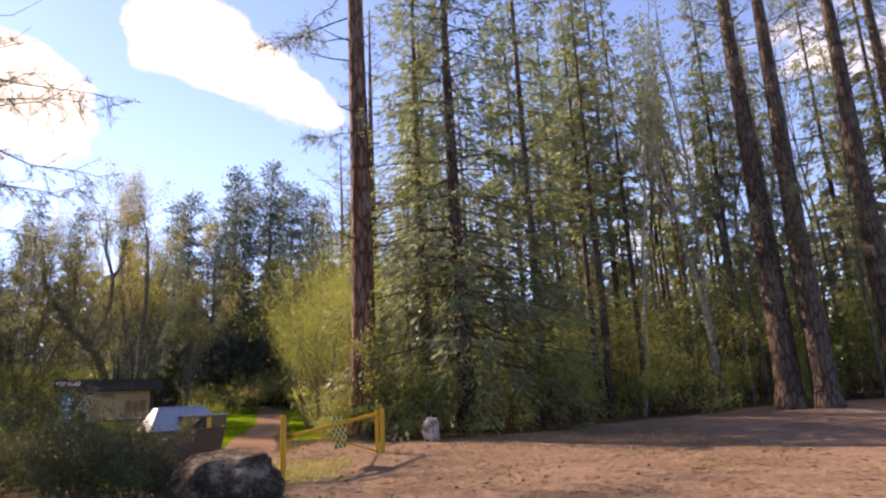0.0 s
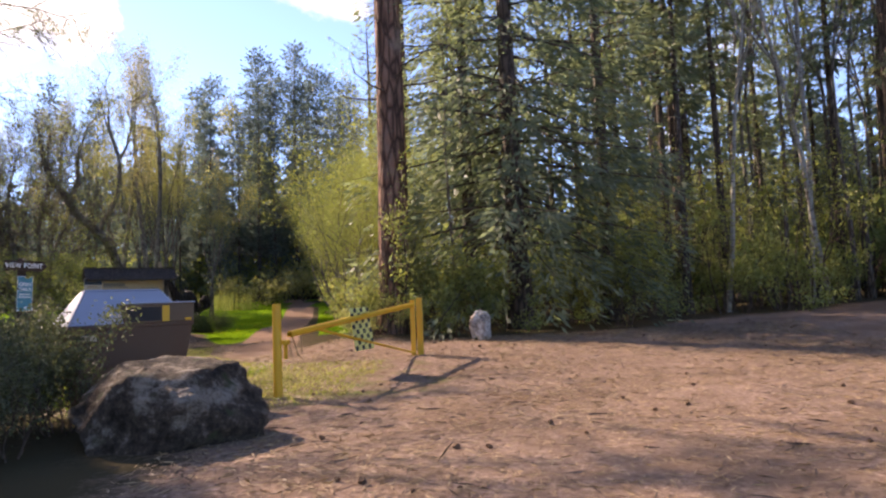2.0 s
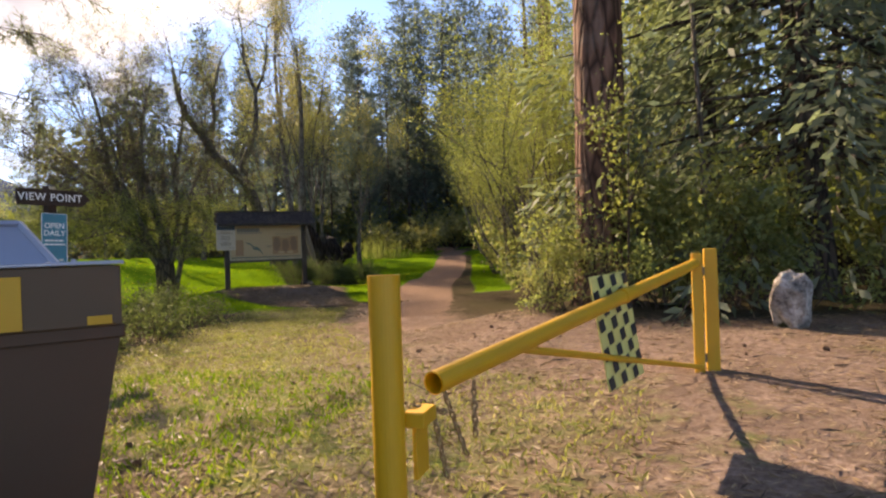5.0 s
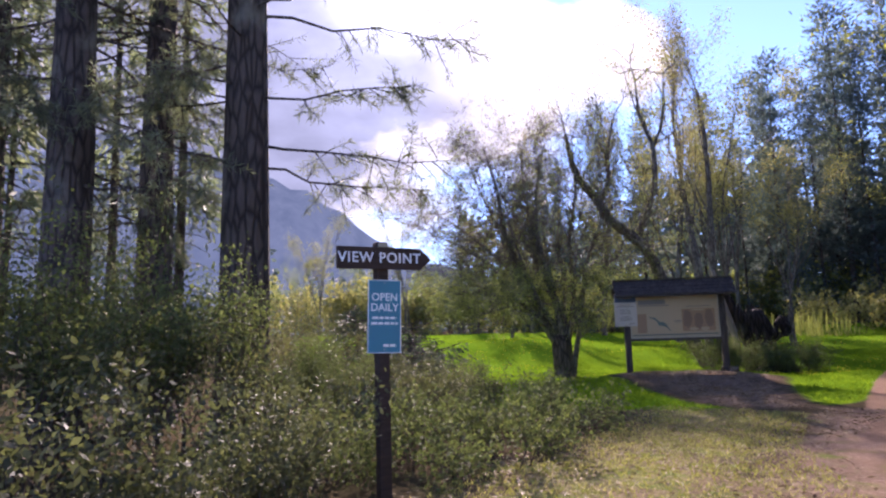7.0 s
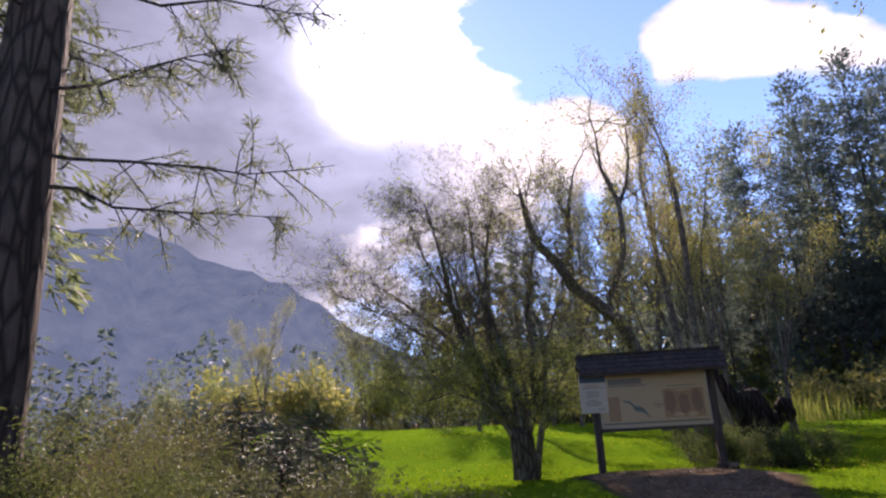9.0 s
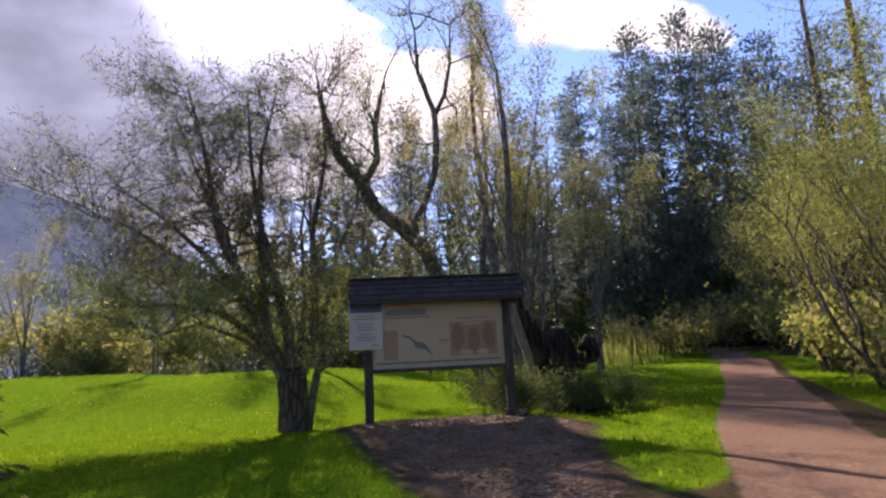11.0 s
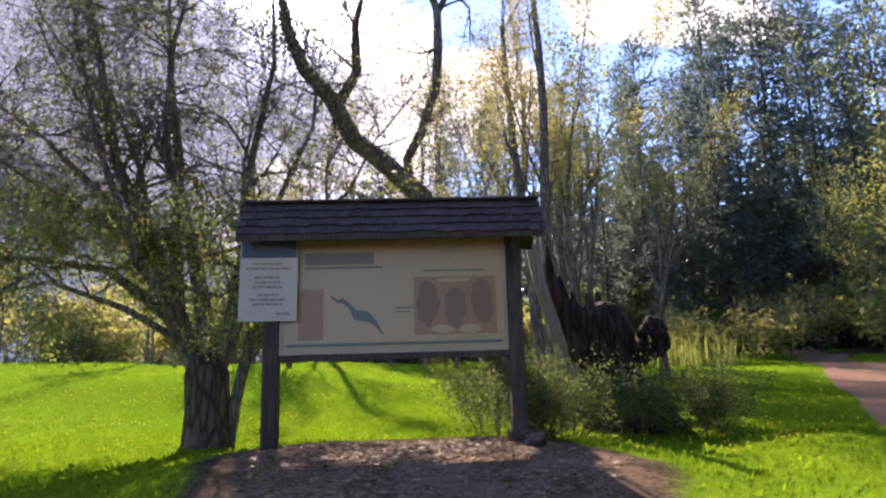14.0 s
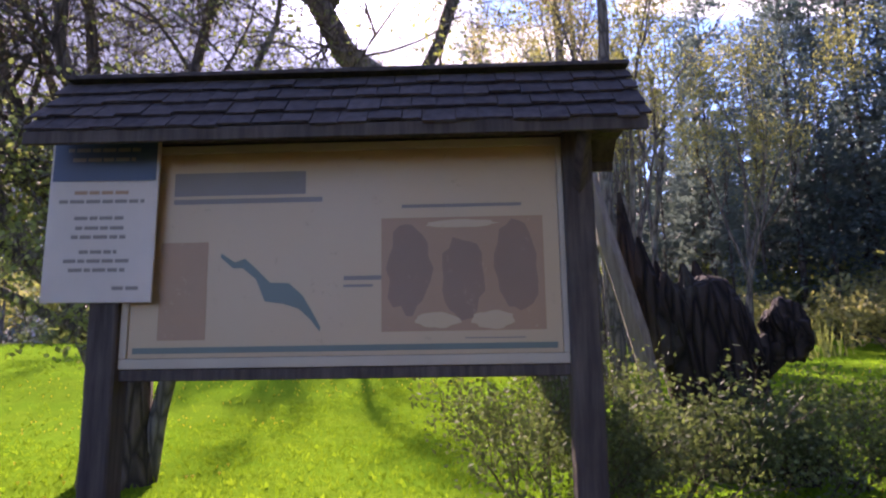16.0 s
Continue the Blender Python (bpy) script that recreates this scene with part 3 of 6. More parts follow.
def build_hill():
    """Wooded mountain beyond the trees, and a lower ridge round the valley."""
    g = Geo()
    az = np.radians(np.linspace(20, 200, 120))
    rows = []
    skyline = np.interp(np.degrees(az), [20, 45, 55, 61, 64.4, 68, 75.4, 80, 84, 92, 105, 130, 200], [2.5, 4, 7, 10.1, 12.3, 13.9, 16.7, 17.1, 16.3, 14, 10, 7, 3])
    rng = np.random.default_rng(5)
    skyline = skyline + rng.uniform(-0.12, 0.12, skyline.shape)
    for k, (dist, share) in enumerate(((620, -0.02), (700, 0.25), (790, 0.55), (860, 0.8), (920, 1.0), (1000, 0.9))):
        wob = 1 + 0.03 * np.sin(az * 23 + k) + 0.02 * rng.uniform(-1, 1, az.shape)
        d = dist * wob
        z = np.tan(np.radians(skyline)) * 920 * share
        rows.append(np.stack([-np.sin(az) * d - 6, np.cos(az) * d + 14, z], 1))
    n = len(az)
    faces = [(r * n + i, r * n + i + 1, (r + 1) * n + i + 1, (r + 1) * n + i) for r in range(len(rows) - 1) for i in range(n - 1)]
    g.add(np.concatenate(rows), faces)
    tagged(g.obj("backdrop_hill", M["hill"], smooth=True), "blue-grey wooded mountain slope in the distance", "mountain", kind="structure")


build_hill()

# ---- trees and shrubs ----


def unit(v):
    v = np.asarray(v, float)
    return v / (np.linalg.norm(v, axis=-1, keepdims=True) + 1e-9)


def scatter_leaves(g, rng, pts, n_each, spread, length, width, droop=0.0, up=0.3):
    """Small leaves round the twig points."""
    pts = np.repeat(np.asarray(pts, float), n_each, 0)
    c = pts + rng.normal(0, spread, pts.shape)
    axis = rng.normal(0, 1, pts.shape)
    axis[:, 2] += up - droop
    side = rng.normal(0, 1, pts.shape)
    side[:, 2] *= 0.6
    k = len(c)
    g.cards(c, axis, side, length * rng.uniform(0.6, 1.3, k), width * rng.uniform(0.6, 1.3, k))


def conifer(name, seed, H, R, r0, base, branches, sprays, size, needle, bark, label, droop=0.35, lean=(0, 0), dead=10, thin=0.0, skirt=1.0, taper=0.75, plump=1.0, extra=0):
    """Spruce or fir: straight trunk, whorls of drooping boughs, each with flat sprays of needles."""
    rng = np.random.default_rng(seed)
    tree = root(name, label, "tree")
    t = Geo()
    zs = np.linspace(-0.3, H, 12)
    bend = rng.uniform(-0.15, 0.15, 2)
    axis = np.stack([lean[0] * zs / H + bend[0] * np.sin(zs / H * 3), lean[1] * zs / H + bend[1] * np.sin(zs / H * 2.4), zs], 1)
    t.tube(axis, r0 * (1 - zs / H * 0.96).clip(0.03) * (1 + 0.5 * np.exp(-np.maximum(zs, 0) / 0.35)), 9, wob=0.05, rng=rng)
    for k in range(dead):
        h = rng.uniform(0.08, max(base, 0.15)) * H
        a, ln = rng.uniform(0, 6.28), rng.uniform(0.3, 0.55) * R
        o = np.array([np.interp(h, zs, axis[:, 0]), np.interp(h, zs, axis[:, 1]), h])
        d = np.array([math.cos(a), math.sin(a), rng.uniform(-0.4, 0.1)])
        t.tube([o, o + d * ln * 0.5, o + d * ln + (0, 0, -0.15 * ln)], [0.018, 0.012, 0.004], 4, cap=False)
    crown = Geo()
    C, A, S, K = [], [], [], []
    for k in range(branches + extra):
        f = (k + rng.uniform(0, 1)) / branches if k < branches else rng.uniform(0.0, 0.2)
        h = (base + (1 - base) * f) * H * 0.985
        reach = R * ((1 - f) ** taper * 0.95 + 0.05) * rng.uniform(0.6, 1.1) * (skirt if f < 0.2 else 1)
        if rng.uniform() < thin:
            reach *= 0.45
        a = k * 2.4 + rng.uniform(-0.5, 0.5)
        o = np.array([np.interp(h, zs, axis[:, 0]), np.interp(h, zs, axis[:, 1]), h])
        out = np.array([math.cos(a), math.sin(a), 0])
        rise = 0.35 * f - droop * (1 - f) * 0.4 + rng.uniform(-0.34, 0.30)
        s = np.linspace(0, 1, 5)[:, None]
        line = o + out * reach * s + np.array([0, 0, 1]) * (rise * reach * s - droop * reach * (s ** 2) * 0.55 + 0.12 * reach * s ** 4)
        t.tube(line, np.linspace(0.012 + 0.010 * reach, 0.004, 5), 3, cap=False)
        n = max(4, int(sprays * (0.35 + reach / R)))
        u = np.sqrt(rng.uniform(0.02, 1.0, n))
        p = np.stack([np.interp(u, s[:, 0], line[:, i]) for i in range(3)], 1)
        lat = np.cross(out, (0, 0, 1.0))
        w = rng.uniform(-1, 1, n)
        half = 0.32 * reach * (1.05 - u) + 0.12 * size
        p = p + lat * (w * half)[:, None] + np.array([0, 0, 1]) * (-np.abs(w) * half * 0.35 + rng.normal(0, 0.05 * size, n) - rng.exponential(0.10 * reach * (0.4 + u), n))[:, None]
        C.append(p)
        K.append(np.full(n, 0.45 + 0.55 * (1 - f) if plump == 1.0 else 0.62 + 0.38 * (1 - f)))
        A.append(out * 0.8 + lat * (w * 1.1)[:, None] + np.array([0, 0, 1]) * rng.uniform(-1.1, 0.05, n)[:, None])
        S.append(rng.normal(0, 0.45, (n, 3)) + lat)
    C, A, S = np.concatenate(C), np.concatenate(A), np.concatenate(S)
    K = np.concatenate(K) * size
    n = len(C)
    crown.cards(C, A, S, K * rng.uniform(0.6, 1.35, n), K * (0.27 if plump == 1.0 else 0.34 * plump) * rng.uniform(0.6, 1.3, n))
    t.obj("trunk", bark, tree, smooth=True)
    crown.obj("crown", needle, tree)
    return tree


def tufted(name, seed, H, R, r0, base, boughs, clumps, per, size, needle, bark, label, taper=0.7, droop=0.0, bunch=0.30):
    """Far conifer: straight trunk, boughs of uneven reach, each carrying bunches of needles with gaps between."""
    rng = np.random.default_rng(seed)
    tree = root(name, label, "tree")
    t = Geo()
    zs = np.linspace(-0.3, H, 9)
    axis = np.stack([0.12 * np.sin(zs / H * 3 + seed), 0.12 * np.cos(zs / H * 4 + seed), zs], 1)
    t.tube(axis, r0 * (1 - zs / H * 0.95).clip(0.03), 7, wob=0.05, rng=rng)
    C, A = [], []
    lobes = rng.uniform(0, 6.28, 3)
    for k in range(boughs):
        f = (k + rng.uniform(0, 1)) / boughs
        h = (base + (1 - base) * f) * H * 0.99
        a = k * 2.4 + rng.uniform(-0.6, 0.6)
        swell = 0.78 + 0.22 * math.sin(f * 19 + lobes[0] + 1.3 * math.sin(a + lobes[1]))
        reach = R * ((1 - f) ** taper * 0.94 + 0.06) * rng.uniform(0.55, 1.1) * swell
        o = np.array([np.interp(h, zs, axis[:, 0]), np.interp(h, zs, axis[:, 1]), h])
        d = np.array([math.cos(a), math.sin(a), rng.uniform(-0.1, 0.4) * (0.3 + f) - droop])
        tip = o + d * reach
        t.tube([o, (o + tip) / 2 - (0, 0, 0.04 * reach), tip], [0.03 + 0.008 * reach, 0.03, 0.01], 3, cap=False)
        for q in range(max(1, round(clumps * (0.4 + 0.75 * reach / R)))):
            u = 1.0 if q == 0 else rng.uniform(0.3, 1.0)
            c = o + (tip - o) * u + rng.normal(0, 0.10 * reach * 0.5 + 0.05, 3)
            n = int(per * rng.uniform(0.7, 1.3))
            off = rng.normal(0, bunch, (n, 3)) * (1, 1, 0.42)
            C.append(c + off)
            A.append(unit(off + 1e-3) * 0.8 + d * 0.6 + np.array([0, 0, 0.25 - droop * 1.6]) + rng.normal(0, 0.35, (n, 3)))
    C, A = np.concatenate(C), np.concatenate(A)
    n = len(C)
    t.obj("trunk", bark, tree, smooth=True)
    g = Geo()
    g.cards(C, A, rng.normal(0, 1, (n, 3)) * (1, 1, 0.5), size * rng.uniform(0.6, 1.3, n), size * 0.40 * rng.uniform(0.6, 1.3, n))
    g.obj("crown", needle, tree)
    return tree


def pine(name, seed, H, r0, base, clumps, needle_n, bark, label, spread=3.0, dead=14, lean=(0, 0), low=(), needle_len=0.26):
    """Tall pine: bare plated trunk with dead snags, crown of tufted limbs above."""
    rng = np.random.default_rng(seed)
    tree = root(name, label, "tree")
    t = Geo()
    zs = np.concatenate([[-0.4, 0, 0.3, 0.8], np.linspace(1.6, H, 14)])
    ax = np.stack([lean[0] * zs / H, lean[1] * zs / H, zs], 1) + 0.05 * np.sin(zs / 3.1)[:, None] * np.array([1, 0.6, 0])
    t.tube(ax, r0 * (1 - 0.9 * (zs / H).clip(0, 1) ** 1.2) * (1 + 0.35 * np.exp(-np.maximum(zs, 0) / 0.4)), 16, wob=0.035, rng=rng)
    crown = Geo()

    def trunk_at(h):
        return np.array([np.interp(h, zs, ax[:, 0]), np.interp(h, zs, ax[:, 1]), h])

    for k in range(dead):
        h, a = rng.uniform(0.18, base + 0.12) * H, rng.uniform(0, 6.28)
        ln = rng.uniform(0.5, 2.0)
        d = np.array([math.cos(a), math.sin(a), rng.uniform(-0.15, 0.25)])
        o = trunk_at(h)
        snag = Geo().tube([o, o + d * ln * 0.45, o + d * ln * 0.8 + (0, 0, 0.06 * ln), o + d * ln + (0.1, 0, 0.22 * ln)], [0.03, 0.022, 0.014, 0.005], 4, cap=False)
        snag.obj("snag", M["dark_bark"], tree)
    pts, axs = [], []
    boughs = [(h, a, ln, 0.1) for h, a, ln in low] + [(rng.uniform(base, 0.99) * H, rng.uniform(0, 6.28), 0, 0) for _ in range(clumps)]
    for h, a, ln, dr in boughs:
        f = (h / H - base) / (1 - base)
        reach = ln or spread * (1 - max(f, 0) * 0.75) * rng.uniform(0.5, 1.1)
        o, d = trunk_at(h), np.array([math.cos(a), math.sin(a), 0.0])
        s = np.linspace(0, 1, 6)[:, None]
        sag = -0.25 if ln else 0.1
        line = o + d * reach * s + np.array([0, 0, 1]) * (sag * reach * s + (0.12 if ln else 0.3) * reach * s ** 2) + np.concatenate([[[0, 0, 0]], rng.normal(0, 0.02 * reach, (5, 3))])
        limbs = Geo()
        limbs.tube(line, np.linspace(0.010 + 0.006 * reach, 0.004, 6), 5, cap=False)
        for q in range(24 if ln else 5):
            u = rng.uniform(0.35, 1.0)
            p = np.array([np.interp(u, s[:, 0], line[:, i]) for i in range(3)])
            side = unit(d * 0.5 + rng.normal(0, 0.6, 3) + np.array([0, 0, -0.45 if ln else 0.0]))
            tip = p + side * rng.uniform(0.25, 0.9) * (0.4 + 0.15 * reach)
            limbs.tube([p, (p + tip) / 2 + rng.normal(0, 0.03, 3), tip], [0.010, 0.007, 0.003], 3, cap=False)
            m = needle_n
            w = rng.uniform(0.25, 1.0, m)[:, None]
            pts.append(p + (tip - p) * w)
            axs.append(unit(rng.normal(0, 1, (m, 3)) + side * 0.9 + np.array([0, 0, -0.25])))
        limbs.obj("bough", M["dark_bark"], tree)
    pts, axs = np.concatenate(pts), np.concatenate(axs)
    n = len(pts)
    crown.cards(pts, axs, rng.normal(0, 1, (n, 3)), needle_len * rng.uniform(0.7, 1.3, n), needle_len * 0.085)
    t.obj("trunk", bark, tree, smooth=True)
    crown.obj("crown", M["pine_needles"], tree)
    return tree


def grow(g, rng, start, heading, length, radius, depth, tips, sides=7, wander=0.18, fork=3, spread=0.7, lift=0.15, shrink=0.62, seg=5, twigs=True, slim=0.85):
    """A limb with its forks; collects twig points."""
    p, d = np.array(start, float), unit(np.array(heading, float))
    pts, rad = [p.copy()], [radius]
    for k in range(seg):
        d = unit(d + rng.normal(0, wander, 3) + np.array([0, 0, lift * 0.3]))
        p = p + d * length / seg
        pts.append(p.copy())
        rad.append(radius * (1 - 0.62 * (k + 1) / seg))
    if twigs or depth > 0:
        g.tube(pts, rad, max(3, sides), cap=False)
    pts = np.array(pts)
    if depth <= 1:
        for u in np.linspace(0.25, 1, 4):
            tips.append(np.array([np.interp(u * seg, range(seg + 1), pts[:, i]) for i in range(3)]))
    if depth == 0:
        return
    for k in range(fork):
        u = rng.uniform(0.3, 1.0) if k else 1.0
        o = np.array([np.interp(u * seg, range(seg + 1), pts[:, i]) for i in range(3)])
        side = unit(rng.normal(0, 1, 3))
        nd = unit(d + side * spread * (0.45 if k == 0 else 1.0) + np.array([0, 0, lift]))
        grow(g, rng, o, nd, length * shrink * rng.uniform(0.7, 1.15), max(radius * (1 - 0.62 * u) * slim, 0.004), depth - 1, tips, sides - 3, wander, fork, spread, lift, shrink, max(2, seg - 2), twigs, max(slim, 0.7))


def broadleaf(name, seed, stems, leaf, leaf_n, size, bark, label, category="tree", depth=3, fork=3, spread=0.7, lift=0.2, shrink=0.6, wander=0.16, leaf_spread=0.14, droop=0.0, twigs=True, slim=0.85):
    """Broadleaved tree or shrub from given stems (start, heading, length, radius)."""
    rng = np.random.default_rng(seed)
    tree = root(name, label, category)
    g, tips = Geo(), []
    for start, heading, length, radius in stems:
        grow(g, rng, start, heading, length, radius, depth, tips, 8, wander, fork, spread, lift, shrink, 6, twigs, slim)
    g.obj("trunk" if category == "tree" else "branchwork", bark, tree, smooth=True)
    if leaf_n:
        c = Geo()
        scatter_leaves(c, rng, tips, leaf_n, leaf_spread, size, size * 0.55, droop)
        c.obj("crown" if category == "tree" else "foliage", leaf, tree)
    return tree


def put(tree, x, y, turn=0.0, scale=1.0, tilt=(0, 0), sz=None):
    """The pose of a tree on the land."""
    return Matrix.Translation((x, y, height(x, y) - 0.02)) @ Euler((radians(tilt[0]), radians(tilt[1]), radians(turn))).to_matrix().to_4x4() @ Matrix.Diagonal((scale, scale, sz or scale, 1))


def plant(tree, spots):
    """The first spot takes the tree itself, the others copies of it."""
    for x, y, *rest in spots[1:]:
        copy_thing(tree, put(tree, x, y, *rest))
    tree.matrix_basis = put(tree, *spots[0])


def again(tree):
    """A further tree of the same kind, at full size."""
    twin = copy_thing(tree, Matrix.Identity(4))
    twin.matrix_basis = Matrix.Identity(4)
    return twin


def thicket(seed, outline, count, low, high, keep=0.0, avoid=()):
    """Random spots inside a polygon of the plan: x, y, turn, size."""
    rng = np.random.default_rng(seed)
    poly = np.array(outline, float)
    spots = []
    tries = 0
    while len(spots) < count and tries < 20000:
        tries += 1
        x, y = rng.uniform(poly[:, 0].min(), poly[:, 0].max()), rng.uniform(poly[:, 1].min(), poly[:, 1].max())
        if edge_distance(np.array([x]), np.array([y]), poly)[0] < 0:
            continue
        if any(math.hypot(x - a, y - b) < keep for a, b, *_ in spots) or any(math.hypot(x - a, y - b) < r for a, b, r in avoid):
            continue
        spots.append((x, y, rng.uniform(0, 360), rng.uniform(low, high)))
    return spots


# the great pine by the gate
plant(pine("ponderosa_pine", 3, 30, 0.36, 0.58, 34, 10, M["pine_bark"], "tall pine with reddish plated bark and dead snags", 3.6, 26,
           low=((13.0, 2.9, 3.2), (12.2, 3.5, 2.6), (14.2, 2.4, 3.4), (9.0, 3.3, 1.7), (15.5, 0.5, 2.8))), [(-2.6, 17.6, 0)])

# spruces beside it, unlike each other
plant(conifer("spruce_tree", 11, 24, 4.4, 0.27, 0.09, 160, 190, 0.27, M["needles"], M["dark_bark"], "dark spruce with drooping boughs beside the dirt lot", 0.5, dead=40, extra=30), [(0.3, 18.9, 0)])
plant(conifer("spruce_tree", 12, 22, 2.4, 0.18, 0.22, 120, 60, 0.32, M["needles"], M["dark_bark"], "dense dark spruce standing behind the tall pine", 0.4), [(-0.9, 20.2, 0), (2.9, 21.2, 120, 1.05)])

# the wood on the far side of the lot
fir_a = conifer("fir_tree", 21, 23, 2.3, 0.17, 0.26, 90, 48, 0.42, M["needles"], M["dark_bark"], "tall fir in the shaded mixed wood", 0.38, dead=34, thin=0.35)
fir_b = conifer("fir_tree", 22, 20, 1.9, 0.14, 0.38, 80, 42, 0.40, M["needles"], M["dark_bark"], "slender fir with bare lower trunk in the wood", 0.3, dead=36, thin=0.45)
wood = ((-0.5, 21.8), (4.5, 21.6), (8.5, 23.5), (14, 25), (26, 25), (34, 30), (28, 44), (8, 46), (-3, 38), (-2.5, 26))
spots = thicket(31, wood, 36, 0.75, 1.2, 1.9, ((9.6, 22.9, 1.2),))
plant(fir_a, spots[:12])
plant(fir_b, spots[17:] + [(5.2, 22.0, 40, 0.9), (6.9, 23.6, 200, 0.95)])
plant(pine("pine_tree", 41, 25, 0.40, 0.45, 26, 9, M["dark_bark"], "big dark pine trunk at the edge of the wood", 3.4, 18, low=((7.5, 3.0, 2.6), (6.5, 4.0, 2.4), (9.0, 1.0, 2.6), (5.6, 5.0, 2.2))),
      [(10.7, 20.9, 0), (11.5, 20.2, 75, 0.94), (14.2, 20.6, 140, 0.95), (17.5, 23.0, 200, 0.9)])

back_fir = conifer("far_conifer", 94, 24, 3.0, 0.20, 0.10, 90, 24, 0.72, M["needles"], M["dark_bark"], "dark conifer deep in the wood", 0.3, dead=8)
plant(back_fir, thicket(32, ((-2.5, 30), (4, 33), (14, 32), (26, 33), (40, 36), (40, 52), (-6, 54), (-4, 42)), 20, 0.75, 1.15, 2.6))

# slim birches and saplings in the wood
birch_a = broadleaf("birch_tree", 51, [((0, 0, -0.2), (0, 0, 1), 12.5, 0.078)], M["lime_leaves"], 3, 0.11, M["birch_bark"], "slim pale birch with few spring leaves", depth=3, fork=4, spread=0.6, lift=0.35, shrink=0.34, wander=0.05, leaf_spread=0.25)
birch_b = broadleaf("birch_tree", 52, [((0, 0, -0.2), (0.05, 0, 1), 10.5, 0.075)], M["green_leaves"], 3, 0.11, M["grey_bark"], "thin grey sapling reaching for light", depth=3, fork=4, spread=0.7, lift=0.3, shrink=0.36, wander=0.07, leaf_spread=0.25)
plant(birch_a, [(9.6, 22.9, 0, 1.1, (2, -9)), (9.3, 23.4, 90, 1.15, (0, -2)), (6.4, 22.3, 150, 1.0, (3, -5)), (12.2, 23.9, 210, 1.0, (0, -6))])
plant(birch_b, thicket(53, ((1.5, 20.6), (8, 22), (14, 23.4), (24, 24), (26, 30), (4, 30)), 26, 0.7, 1.2, 1.0))

# undergrowth along the wood
bush_stems = [((math.cos(a) * 0.12, math.sin(a) * 0.12, -0.1), (math.cos(a) * 0.55, math.sin(a) * 0.55, 1), 1.05 + 0.2 * math.sin(a * 3), 0.018) for a in np.linspace(0, 5.6, 7)]
wild_a = broadleaf("wild_shrub", 61, bush_stems[:5], M["green_leaves"], 2, 0.115, M["twig"], "leafy green shrub at the edge of the wood", "shrub", depth=3, fork=3, spread=0.8, lift=0.15, shrink=0.62, twigs=False, leaf_spread=0.12)
wild_b = broadleaf("wild_shrub", 62, bush_stems[:5], M["lime_leaves"], 2, 0.105, M["twig"], "yellow-green spring shrub at the edge of the wood", "shrub", depth=3, fork=3, spread=0.7, lift=0.35, shrink=0.66, twigs=False, leaf_spread=0.12)
wild_c = broadleaf("wild_shrub", 63, bush_stems[2:], M["olive_leaves"], 1, 0.10, M["twig"], "twiggy olive-brown shrub with small leaves", "shrub", depth=3, fork=3, spread=0.8, lift=0.2, shrink=0.7, twigs=False, leaf_spread=0.12)
edge = ((-1.6, 17.0), (0.4, 17.5), (2.0, 18.2), (4.6, 19.6), (8, 21.8), (13, 23.6), (24, 24.4), (24, 27), (12, 26.4), (5, 23.6), (0.5, 21.2), (-1.8, 19.6))
clear = ((0.3, 18.9, 2.0), (0.4, 17.4, 1.7))
plant(wild_a, thicket(71, edge, 16, 0.6, 1.1, 1.2, clear) + [(-1.5, 17.2, 10, 0.85), (-0.7, 17.0, 80, 0.8), (-3.4, 17.2, 200, 0.55), (-2.0, 16.8, 300, 0.5), (-1.2, 16.6, 40, 0.55), (-0.2, 17.3, 260, 0.7)])
plant(wild_b, thicket(72, edge, 14, 0.6, 1.2, 1.3, clear) + [(-3.0, 16.9, 30, 0.6), (-1.7, 17.0, 130, 0.9), (-1.0, 17.4, 200, 0.9)])
plant(wild_c, thicket(73, edge, 14, 0.5, 1.0, 1.2, clear) + [(-3.3, 17.9, 0, 0.5), (-3.4, 16.6, 200, 0.4), (-2.4, 16.5, 20, 0.4)])
sap_stems = [((math.cos(a) * 0.1, math.sin(a) * 0.1, -0.1), (math.cos(a) * 0.22, math.sin(a) * 0.22, 1), 2.4 + 0.5 * math.sin(3 * a), 0.022) for a in np.linspace(0, 5.0, 4)]
sapling = broadleaf("sapling", 64, sap_stems, M["lime_leaves"], 2, 0.085, M["twig"], "thin young tree with scattered yellow-green leaves", depth=3, fork=3, spread=0.6, lift=0.3, shrink=0.5, leaf_spread=0.14)
plant(sapling, [(-2.38, 16.95, 0, 0.85), (-2.2, 17.0, 120, 0.6)] + thicket(74, ((1.8, 19.6), (5, 20.8), (9, 22.6), (14, 24), (24, 24.6), (26, 30), (12, 29), (3, 25)), 30, 0.8, 1.5, 1.2))

# lime-green trees between the trail and the pine
lime_stems = [((math.cos(a) * 0.25, math.sin(a) * 0.25, -0.1), (math.cos(a) * 0.22, math.sin(a) * 0.22, 1), 3.2 + 0.7 * math.sin(2 * a), 0.05) for a in np.linspace(0, 5.2, 6)]
lime_a = broadleaf("alder_tree", 81, lime_stems, M["lime_leaves"], 5, 0.062, M["grey_bark"], "yellow-green young alder beside the trail", depth=4, fork=3, spread=0.66, lift=0.25, shrink=0.6, twigs=False, leaf_spread=0.24)
lime_b = broadleaf("alder_tree", 82, lime_stems[:4], M["green_leaves"], 5, 0.064, M["grey_bark"], "fresh green alder beside the trail", depth=4, fork=3, spread=0.7, lift=0.3, shrink=0.6, twigs=False, leaf_spread=0.2)
